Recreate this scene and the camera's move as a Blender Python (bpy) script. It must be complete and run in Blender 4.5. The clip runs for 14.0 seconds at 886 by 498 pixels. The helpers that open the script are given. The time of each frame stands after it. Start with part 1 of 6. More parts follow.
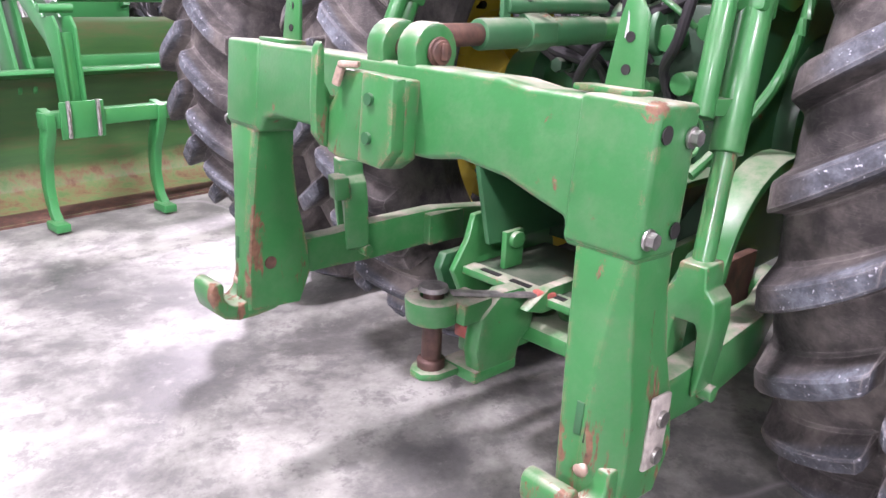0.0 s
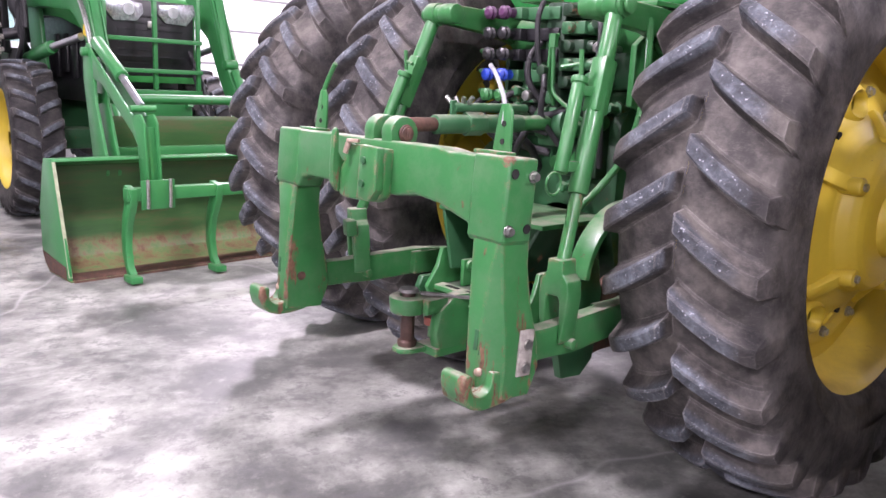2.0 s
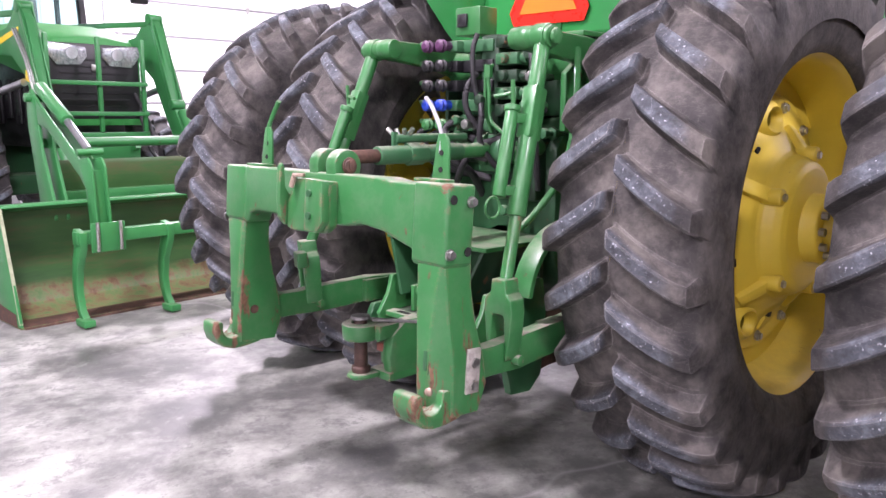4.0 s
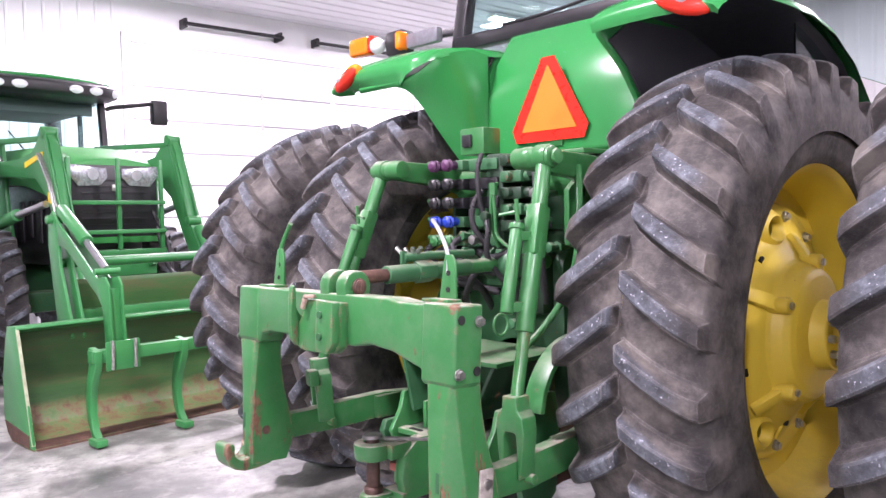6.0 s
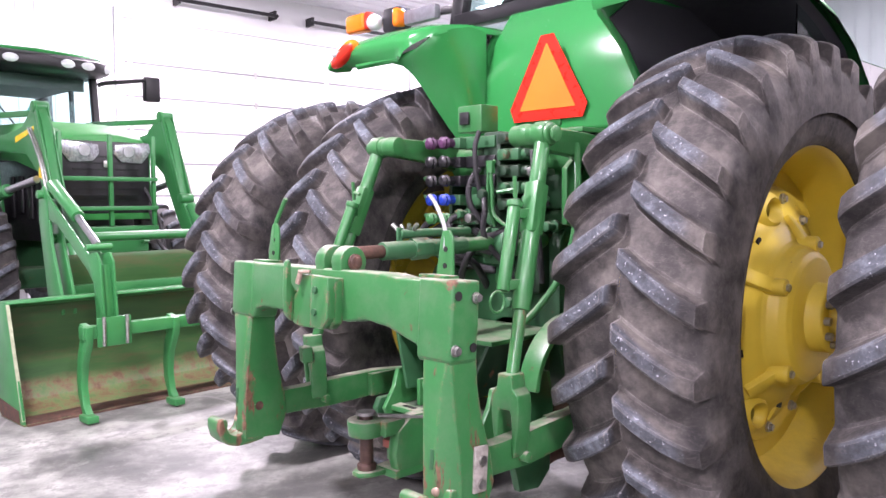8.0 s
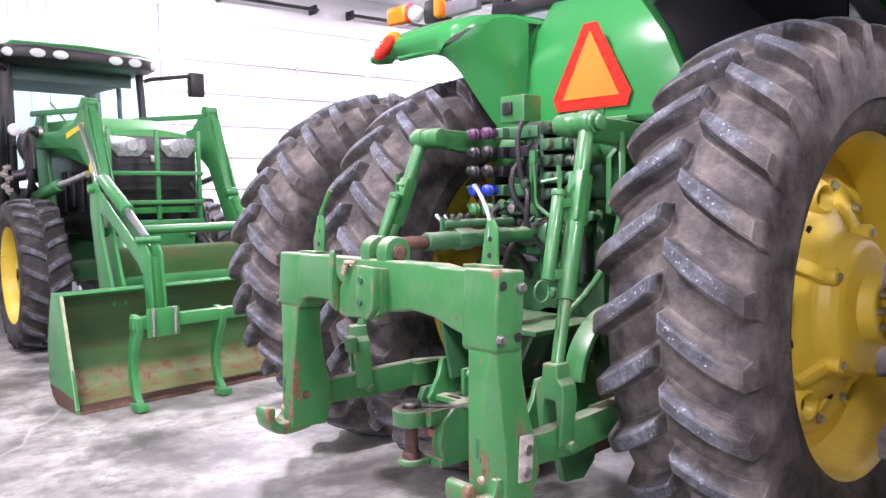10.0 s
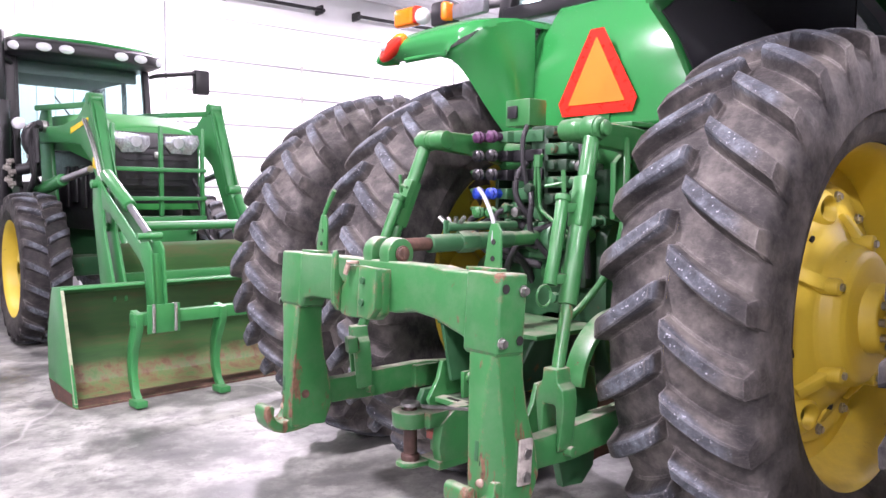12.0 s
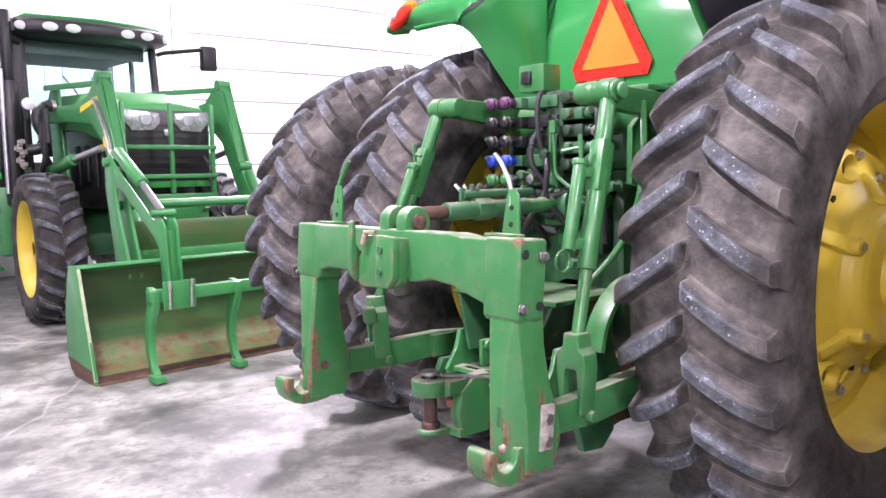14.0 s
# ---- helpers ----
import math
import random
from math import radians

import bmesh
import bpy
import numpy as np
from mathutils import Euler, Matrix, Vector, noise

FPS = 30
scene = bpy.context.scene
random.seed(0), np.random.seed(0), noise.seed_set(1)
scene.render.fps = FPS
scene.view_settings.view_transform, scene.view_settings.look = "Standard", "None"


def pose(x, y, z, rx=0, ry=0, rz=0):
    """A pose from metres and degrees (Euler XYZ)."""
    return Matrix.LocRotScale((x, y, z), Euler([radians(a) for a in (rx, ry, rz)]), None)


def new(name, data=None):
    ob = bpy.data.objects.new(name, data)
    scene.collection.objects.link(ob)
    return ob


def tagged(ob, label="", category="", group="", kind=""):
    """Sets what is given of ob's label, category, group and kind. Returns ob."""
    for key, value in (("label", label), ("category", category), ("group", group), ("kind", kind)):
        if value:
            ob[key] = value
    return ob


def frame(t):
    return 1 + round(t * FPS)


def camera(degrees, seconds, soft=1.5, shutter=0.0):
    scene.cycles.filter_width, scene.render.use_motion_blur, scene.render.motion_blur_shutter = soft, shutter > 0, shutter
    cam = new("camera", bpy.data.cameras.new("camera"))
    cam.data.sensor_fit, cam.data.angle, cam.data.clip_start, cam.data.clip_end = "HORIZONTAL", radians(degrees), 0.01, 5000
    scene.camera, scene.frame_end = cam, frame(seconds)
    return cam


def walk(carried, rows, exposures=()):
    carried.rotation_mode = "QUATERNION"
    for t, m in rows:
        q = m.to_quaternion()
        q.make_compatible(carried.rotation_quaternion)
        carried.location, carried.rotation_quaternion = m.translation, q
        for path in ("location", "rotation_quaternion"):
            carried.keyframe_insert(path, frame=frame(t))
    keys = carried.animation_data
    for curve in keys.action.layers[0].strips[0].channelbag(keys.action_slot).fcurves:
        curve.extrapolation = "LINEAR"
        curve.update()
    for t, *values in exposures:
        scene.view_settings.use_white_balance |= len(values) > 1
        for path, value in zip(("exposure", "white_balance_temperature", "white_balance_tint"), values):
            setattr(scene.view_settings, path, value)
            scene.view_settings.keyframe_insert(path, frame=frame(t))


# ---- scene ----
cam = camera(58.75, 14.0)
PATH = (
    (0, pose(1.1077, -2.2622, 1.2953, 71.069, -2.268, 46.264)),
    (0.5, pose(1.3886, -2.3677, 1.3062, 73.093, -1.321, 47.579)),
    (1, pose(1.6551, -2.4307, 1.2740, 74.559, -1.846, 51.433)),
    (1.5, pose(1.8027, -2.6005, 1.2954, 76.661, -2.988, 52.476)),
    (2, pose(1.9116, -2.7547, 1.3211, 78.176, -2.545, 48.685)),
    (2.5, pose(1.9581, -2.7976, 1.3255, 79.187, -1.925, 47.008)),
    (3, pose(1.9843, -2.7823, 1.3233, 79.519, -1.299, 46.027)),
    (5.5, pose(2.0174, -2.7953, 1.3716, 84.676, 1.121, 45.849)),
    (6, pose(2.0348, -2.7949, 1.3853, 87.683, 1.292, 46.037)),
    (6.5, pose(2.0378, -2.7831, 1.3807, 87.855, 1.058, 44.994)),
    (7, pose(2.0244, -2.7880, 1.3732, 87.026, 0.817, 45.707)),
    (7.5, pose(2.0194, -2.7875, 1.3658, 86.619, 0.176, 45.401)),
    (8, pose(2.0120, -2.7945, 1.3611, 86.516, 0.471, 45.492)),
    (8.5, pose(2.0092, -2.8032, 1.3642, 86.524, 0.846, 46.669)),
    (11, pose(2.0078, -2.8141, 1.3526, 85.783, 0.633, 48.902)),
    (11.5, pose(2.0034, -2.8193, 1.3529, 85.927, 0.277, 49.124)),
    (12, pose(2.0039, -2.8155, 1.3540, 86.173, -0.283, 48.493)),
    (12.5, pose(1.9922, -2.8175, 1.3416, 84.863, 0.647, 47.155)),
    (13, pose(1.9901, -2.8235, 1.3490, 85.940, 0.787, 48.359)),
    (13.5, pose(1.9832, -2.8183, 1.3409, 85.280, 1.003, 48.158)),
    (14, pose(1.9810, -2.8241, 1.3349, 84.265, 0.980, 49.141)),
)
walk(cam, PATH, exposures=((0.0, 0.56), (0.5, 0.40), (1.0, 0.29), (2.0, 0.24), (3.2, 0.25), (6.0, 0.40), (14.0, 0.42)))

# ---- light: white shed lit by rows of ceiling fixtures ----
world = bpy.data.worlds.new("world")
scene.world = world
world.use_nodes = True
world.node_tree.nodes["Background"].inputs[0].default_value = (0.9, 0.95, 1.0, 1)
world.node_tree.nodes["Background"].inputs[1].default_value = 0.02
CEIL = 4.8
# most fixtures stand out of view; places and powers assumed to balance the brightness
POWER = {(-7.2, -2.0): 150, (-0.9, -2.8): 330, (4.2, -2.8): 260, (-0.9, -7.9): 310, (4.2, -7.9): 580, (-7.2, 2.4): 400, (-0.9, 2.4): 230, (4.2, 2.4): 290, (-7.2, 7.6): 330, (-0.9, 7.6): 190, (4.2, 7.6): 220}
LAMPS = list(POWER)
for lx, ly in LAMPS:
    lamp = bpy.data.lights.new("ceiling_lamp", "AREA")
    lamp.shape, lamp.size, lamp.size_y, lamp.energy = "RECTANGLE", 0.35, 0.65, POWER[(lx, ly)]
    lamp.color = (1.065, 0.912, 1.085)
    new("ceiling_lamp", lamp).matrix_basis = pose(lx, ly, CEIL - 0.13)


# ---- materials ----
def base(name):
    m = bpy.data.materials.new(name)
    m.use_nodes = True
    n = m.node_tree.nodes
    return m, n, m.node_tree.links, n["Principled BSDF"]


def noise_node(n, l, scale, detail=5.0, rough=0.6, vec=None, dist=0.0):
    t = n.new("ShaderNodeTexNoise")
    t.inputs["Scale"].default_value, t.inputs["Detail"].default_value = scale, detail
    t.inputs["Roughness"].default_value, t.inputs["Distortion"].default_value = rough, dist
    if vec is not None:
        l.new(vec, t.inputs["Vector"])
    return t


def ramp(n, l, fac, stops):
    r = n.new("ShaderNodeValToRGB")
    e = r.color_ramp.elements
    while len(e) < len(stops):
        e.new(0.5)
    for el, (p, c) in zip(e, stops):
        el.position, el.color = p, (c if len(c) == 4 else (*c, 1))
    l.new(fac, r.inputs[0])
    return r


def mixc(n, l, fac, a, b):
    m = n.new("ShaderNodeMix")
    m.data_type = "RGBA"
    for sock, val in ((m.inputs[0], fac), (m.inputs[6], a), (m.inputs[7], b)):
        if isinstance(val, (tuple, list)):
            sock.default_value = (*val, 1) if len(val) == 3 else val
        elif isinstance(val, (int, float)):
            sock.default_value = val
        else:
            l.new(val, sock)
    return m.outputs[2]


def mul(n, l, a, b, op="MULTIPLY"):
    m = n.new("ShaderNodeMath")
    m.operation, m.use_clamp = op, True
    for sock, val in zip(m.inputs, (a, b)):
        if isinstance(val, (int, float)):
            sock.default_value = val
        else:
            l.new(val, sock)
    return m.outputs[0]


def bump(n, l, b, height, strength, dist=0.01):
    k = n.new("ShaderNodeBump")
    k.inputs["Strength"].default_value, k.inputs["Distance"].default_value = strength, dist
    l.new(height, k.inputs["Height"])
    l.new(k.outputs[0], b.inputs["Normal"])


def coords(n):
    return n.new("ShaderNodeNewGeometry")


def edges(n, l, radius, lo, hi, samples=4):
    """1 along the edges of a mesh, where wear shows; 0 on its flats."""
    bv = n.new("ShaderNodeBevel")
    bv.samples = samples
    bv.inputs["Radius"].default_value = radius
    g = n.new("ShaderNodeNewGeometry")
    d = n.new("ShaderNodeVectorMath")
    d.operation = "DOT_PRODUCT"
    l.new(bv.outputs[0], d.inputs[0])
    l.new(g.outputs["True Normal"], d.inputs[1])
    m = n.new("ShaderNodeMapRange")
    m.inputs[1].default_value, m.inputs[2].default_value = lo, hi
    l.new(d.outputs["Value"], m.inputs[0])
    return m.outputs[0]


def paint(name, col, rough=0.38, dust=0.0, rust=0.0, shade=0.82, coat=0.0, dustcol=(0.34, 0.31, 0.26), streak=False, chips=0.0):
    """Painted steel: two tones of colour, dust settled on upward faces, rust where the paint has chipped."""
    m, n, l, b = base(name)
    g = coords(n)
    big = noise_node(n, l, 3.2, 4, 0.6, g.outputs["Position"])
    fine = noise_node(n, l, 60, 4, 0.65, g.outputs["Position"])
    c = mixc(n, l, ramp(n, l, big.outputs[0], ((0.35, (0, 0, 0)), (0.7, (1, 1, 1)))).outputs[0],
             col, tuple(v * shade for v in col))
    c = mixc(n, l, mul(n, l, fine.outputs[0], 0.18), c, tuple(v * 0.55 for v in col))
    rgh = rough
    if dust:
        sep = n.new("ShaderNodeSeparateXYZ")
        l.new(g.outputs["Normal"], sep.inputs[0])
        up = ramp(n, l, sep.outputs[2], ((0.45, (0, 0, 0)), (0.9, (1, 1, 1))))
        spot = noise_node(n, l, 14, 6, 0.7, g.outputs["Position"])
        d = mul(n, l, up.outputs[0], ramp(n, l, spot.outputs[0], ((0.32, (0, 0, 0)), (0.62, (1, 1, 1)))).outputs[0])
        allover = mul(n, l, ramp(n, l, spot.outputs[0], ((0.45, (0, 0, 0)), (0.8, (1, 1, 1)))).outputs[0], 0.14)
        d = mul(n, l, mul(n, l, d, allover, "ADD"), dust)
        c = mixc(n, l, d, c, dustcol)
        rgh = mul(n, l, mul(n, l, d, 0.45), rough, "ADD")
    if rust:
        where = g.outputs["Position"]
        if streak:
            mp = n.new("ShaderNodeMapping")
            mp.inputs["Scale"].default_value = (2.4, 2.4, 0.6)
            l.new(where, mp.inputs[0])
            where = mp.outputs[0]
        r1 = noise_node(n, l, 9.5, 8, 0.72, where, 0.4)
        lo = 0.685 - 0.17 * rust
        field = r1.outputs[0]
        if streak:  # scoured more towards the foot, where the implements rub
            low = n.new("ShaderNodeMapRange")
            low.inputs[1].default_value, low.inputs[2].default_value, low.inputs[4].default_value = 0.86, 0.58, 0.085
            sz = n.new("ShaderNodeSeparateXYZ")
            l.new(g.outputs["Position"], sz.inputs[0])
            l.new(sz.outputs[2], low.inputs[0])
            field = mul(n, l, field, low.outputs[0], "ADD")
        rm = ramp(n, l, field, ((lo, (0, 0, 0)), (lo + 0.035, (1, 1, 1))))
        r2 = noise_node(n, l, 45, 5, 0.7, g.outputs["Position"])
        rc = ramp(n, l, r2.outputs[0], ((0.3, (0.065, 0.030, 0.018)), (0.7, (0.20, 0.108, 0.062))))
        c = mixc(n, l, rm.outputs[0], c, rc.outputs[0])
        if chips:
            ed = edges(n, l, 0.016, 0.985, 0.90)
            patch = noise_node(n, l, 22, 5, 0.7, g.outputs["Position"])
            pm = ramp(n, l, patch.outputs[0], ((0.59 - 0.15 * chips, (0, 0, 0)), (0.64 - 0.15 * chips, (1, 1, 1))))
            c = mixc(n, l, mul(n, l, ed, pm.outputs[0]), c, mixc(n, l, r2.outputs[0], rc.outputs[0], (0.28, 0.20, 0.14)))
        rgh = mul(n, l, mul(n, l, rm.outputs[0], 0.4), rgh, "ADD")
    l.new(c, b.inputs["Base Color"])
    if isinstance(rgh, float):
        rv = ramp(n, l, fine.outputs[0], ((0.3, (rgh * 0.8,) * 3), (0.75, (min(1, rgh * 1.3),) * 3)))
        l.new(rv.outputs[0], b.inputs["Roughness"])
    else:
        l.new(rgh, b.inputs["Roughness"])
    b.inputs["Coat Weight"].default_value = coat
    b.inputs["Coat Roughness"].default_value = 0.12
    h = noise_node(n, l, 130, 3, 0.6, g.outputs["Position"])
    bump(n, l, b, h.outputs[0], 0.08 if rough > 0.2 else 0.015, 0.004)
    return m


def plain(name, col, rough=0.5, metal=0.0, var=0.25, scale=30, bmp=0.1):
    m, n, l, b = base(name)
    g = coords(n)
    t = noise_node(n, l, scale, 5, 0.65, g.outputs["Position"])
    c = ramp(n, l, t.outputs[0], ((0.3, tuple(v * (1 - var) for v in col)), (0.7, tuple(min(1, v * (1 + var)) for v in col))))
    l.new(c.outputs[0], b.inputs["Base Color"])
    r = ramp(n, l, t.outputs[0], ((0.3, (max(0.03, rough * 0.8),) * 3), (0.75, (min(1, rough * 1.2),) * 3)))
    l.new(r.outputs[0], b.inputs["Roughness"])
    b.inputs["Metallic"].default_value = metal
    bump(n, l, b, t.outputs[0], bmp, 0.004)
    return m


M_GREEN = paint("green_paint", (0.033, 0.172, 0.047), 0.34, dust=0.6, rust=0.14, coat=0.1)
M_GLOSS = paint("glossy_green_bodywork", (0.030, 0.238, 0.058), 0.22, shade=0.92, coat=0.15)
M_HITCH = paint("worn_green_paint", (0.034, 0.170, 0.049), 0.30, coat=0.12, dust=0.95, rust=0.30, chips=0.3)
M_CHIP = paint("chipped_green_paint", (0.033, 0.170, 0.048), 0.30, coat=0.12, dust=0.7, rust=0.36, streak=True, chips=0.75)
M_GREASY = paint("greasy_green_casting", (0.024, 0.100, 0.038), 0.38, dust=0.25, rust=0.25)
# near-black green: stands for shade inside the drawbar support and behind the valves
M_DARKGREEN = paint("near_black_green_casting", (0.014, 0.042, 0.020), 0.45, dust=0.2, rust=0.3)
M_VALVE = paint("oily_green_paint", (0.034, 0.130, 0.052), 0.42, dust=0.5, rust=0.35)
M_LOADER = paint("loader_green_paint", (0.038, 0.215, 0.062), 0.36, dust=0.12, rust=0.10, coat=0.05)
M_HOOD = paint("hood_green_paint", (0.040, 0.270, 0.060), 0.5, dust=0.12)
M_YELLOW = paint("yellow_wheel_paint", (0.66, 0.515, 0.055), 0.46, dust=0.28, rust=0.10, shade=0.86, coat=0.0, dustcol=(0.30, 0.24, 0.10))
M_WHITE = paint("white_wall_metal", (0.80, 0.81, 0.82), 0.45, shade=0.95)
# closing walls out of view, greyed to cut the bounced fill light
M_FAR = paint("unseen_wall_grey_metal", (0.46, 0.46, 0.47), 0.5, shade=0.93)
M_CEIL = paint("white_ceiling_metal", (0.72, 0.72, 0.76), 0.5, shade=0.95)
M_DOOR = paint("white_door_panel", (0.84, 0.84, 0.85), 0.4, shade=0.96)
M_BLACK = plain("black_plastic", (0.012, 0.012, 0.014), 0.42)
M_RUBBER = plain("black_rubber_hose", (0.018, 0.018, 0.02), 0.6)
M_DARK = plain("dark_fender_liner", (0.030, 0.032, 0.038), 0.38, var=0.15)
M_STEEL = plain("bright_steel", (0.50, 0.50, 0.52), 0.36, 1.0, 0.15)
M_ZINC = plain("zinc_plated_steel", (0.42, 0.42, 0.40), 0.42, 1.0, 0.3, 60)
M_WORN = plain("worn_bare_steel", (0.40, 0.38, 0.34), 0.55, 0.4, 0.35, 40)
M_COPPER = plain("worn_pink_steel", (0.36, 0.27, 0.21), 0.5, 0.3, 0.45)
M_RUST = plain("rusty_steel", (0.085, 0.045, 0.032), 0.75, 0.1, 0.7, 25, 0.4)
M_LEVER = plain("dull_steel_lever", (0.17, 0.17, 0.16), 0.5, 0.4, 0.5)
M_PIN = plain("dark_greasy_pin", (0.060, 0.034, 0.027), 0.5, 0.3, 0.6, 25, 0.3)
M_ORANGE = plain("fluorescent_orange_sheet", (0.95, 0.18, 0.012), 0.55, var=0.05)
M_RED = plain("red_reflective_border", (0.62, 0.022, 0.012), 0.3, var=0.12)
M_LENS = plain("red_lens", (0.65, 0.03, 0.015), 0.12, var=0.05)
M_AMBER = plain("amber_lens", (0.85, 0.20, 0.012), 0.12, var=0.05)
M_HEAD = plain("headlight_glass", (0.42, 0.44, 0.46), 0.12, 0.6, 0.6, 45, 0.6)
M_CLEAR = plain("clear_lamp_lens", (0.78, 0.80, 0.82), 0.10, 0.2, 0.1)
M_BLUE = plain("blue_cap", (0.010, 0.040, 0.34), 0.45, var=0.5)
M_PURPLE = plain("purple_cap", (0.062, 0.018, 0.060), 0.5, var=0.5)
M_HANDLE = plain("scuffed_grey_handle", (0.36, 0.37, 0.38), 0.45, 0.3, 0.3)
M_REDPAINT = plain("faded_red_paint", (0.30, 0.09, 0.07), 0.5)
# holes and slots are solid black pieces; the colour stands for their shade
M_SLOT = plain("shadowed_bore", (0.006, 0.007, 0.006), 0.8)
M_DECAL = plain("yellow_decal", (0.75, 0.55, 0.02), 0.4)


def rubber(name, lugs, dust=1.0):
    """Dusty tractor rubber: brown-grey dust in the hollows, scuffed bluish tops."""
    m, n, l, b = base(name)
    tc = n.new("ShaderNodeTexCoord")
    g = coords(n)
    t = noise_node(n, l, 5, 7, 0.68, g.outputs["Position"])
    f = noise_node(n, l, 70, 6, 0.7, g.outputs["Position"])
    c = ramp(n, l, t.outputs[0], ((0.36, (0.022, 0.022, 0.022)), (0.49, (0.060, 0.057, 0.054)), (0.64, (0.155, 0.144, 0.128)))).outputs[0]
    c = mixc(n, l, mul(n, l, f.outputs[0], 0.35 if dust == 1.0 else 0.6), c, (0.045 * dust, 0.043 * dust, 0.043 * dust))
    c = mixc(n, l, 1.0 - dust, c, (0.016, 0.016, 0.018))
    # radius from the axle tells the tops of the bars from the hollows and the sidewall
    sep = n.new("ShaderNodeSeparateXYZ")
    l.new(tc.outputs["Object"], sep.inputs[0])
    cmb = n.new("ShaderNodeCombineXYZ")
    l.new(sep.outputs[1], cmb.inputs[1])
    l.new(sep.outputs[2], cmb.inputs[2])
    ln = n.new("ShaderNodeVectorMath")
    ln.operation = "LENGTH"
    l.new(cmb.outputs[0], ln.inputs[0])
    wall = n.new("ShaderNodeMapRange")
    wall.inputs[1].default_value, wall.inputs[2].default_value = lugs[0] - 0.062, lugs[0] - 0.095
    l.new(ln.outputs["Value"], wall.inputs[0])
    smear = noise_node(n, l, 9, 6, 0.7, g.outputs["Position"])
    sw = ramp(n, l, smear.outputs[0], ((0.38, (0.022, 0.022, 0.022)), (0.74, (0.098, 0.092, 0.084))))
    c = mixc(n, l, wall.outputs[0], c, sw.outputs[0])
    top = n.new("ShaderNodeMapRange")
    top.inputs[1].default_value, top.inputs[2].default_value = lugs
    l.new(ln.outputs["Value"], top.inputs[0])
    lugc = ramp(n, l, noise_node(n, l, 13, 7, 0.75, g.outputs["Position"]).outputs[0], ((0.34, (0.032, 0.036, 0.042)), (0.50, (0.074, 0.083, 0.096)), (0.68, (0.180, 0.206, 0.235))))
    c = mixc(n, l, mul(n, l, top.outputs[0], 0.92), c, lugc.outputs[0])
    # pale dust along the edges of the bars, nicks and specks on their tops
    ed = mul(n, l, edges(n, l, 0.010, 0.97, 0.88), mul(n, l, 1.0, wall.outputs[0], "SUBTRACT"))
    c = mixc(n, l, mul(n, l, ed, ramp(n, l, t.outputs[0], ((0.40, (0.1, 0.1, 0.1)), (0.60, (0.75, 0.75, 0.75)))).outputs[0]), c, (0.30, 0.285, 0.27))
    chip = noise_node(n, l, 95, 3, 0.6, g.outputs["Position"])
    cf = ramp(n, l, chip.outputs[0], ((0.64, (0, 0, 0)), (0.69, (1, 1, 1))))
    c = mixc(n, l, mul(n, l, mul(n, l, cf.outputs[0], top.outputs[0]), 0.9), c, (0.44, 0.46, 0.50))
    # scratches
    sc = n.new("ShaderNodeMapping")
    sc.inputs["Scale"].default_value = (9, 40, 40)
    l.new(tc.outputs["Object"], sc.inputs[0])
    v = noise_node(n, l, 1.0, 2, 0.5, sc.outputs[0], 1.2)
    line = ramp(n, l, v.outputs[0], ((0.485, (0, 0, 0)), (0.5, (1, 1, 1)), (0.515, (0, 0, 0))))
    c = mixc(n, l, mul(n, l, line.outputs[0], 0.16), c, (0.22, 0.20, 0.18))
    l.new(c, b.inputs["Base Color"])
    r = ramp(n, l, f.outputs[0], ((0.3, (0.48,) * 3), (0.7, (0.72,) * 3)))
    l.new(r.outputs[0], b.inputs["Roughness"])
    b.inputs["Specular IOR Level"].default_value = 0.16
    mixh = mul(n, l, mul(n, l, t.outputs[0], 0.4), mul(n, l, f.outputs[0], 0.6), "ADD")
    bump(n, l, b, mixh, 0.35, 0.012)
    return m


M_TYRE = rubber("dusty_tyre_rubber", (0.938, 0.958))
M_TYRE_B = rubber("dark_tyre_rubber", (0.662, 0.680), 0.45)


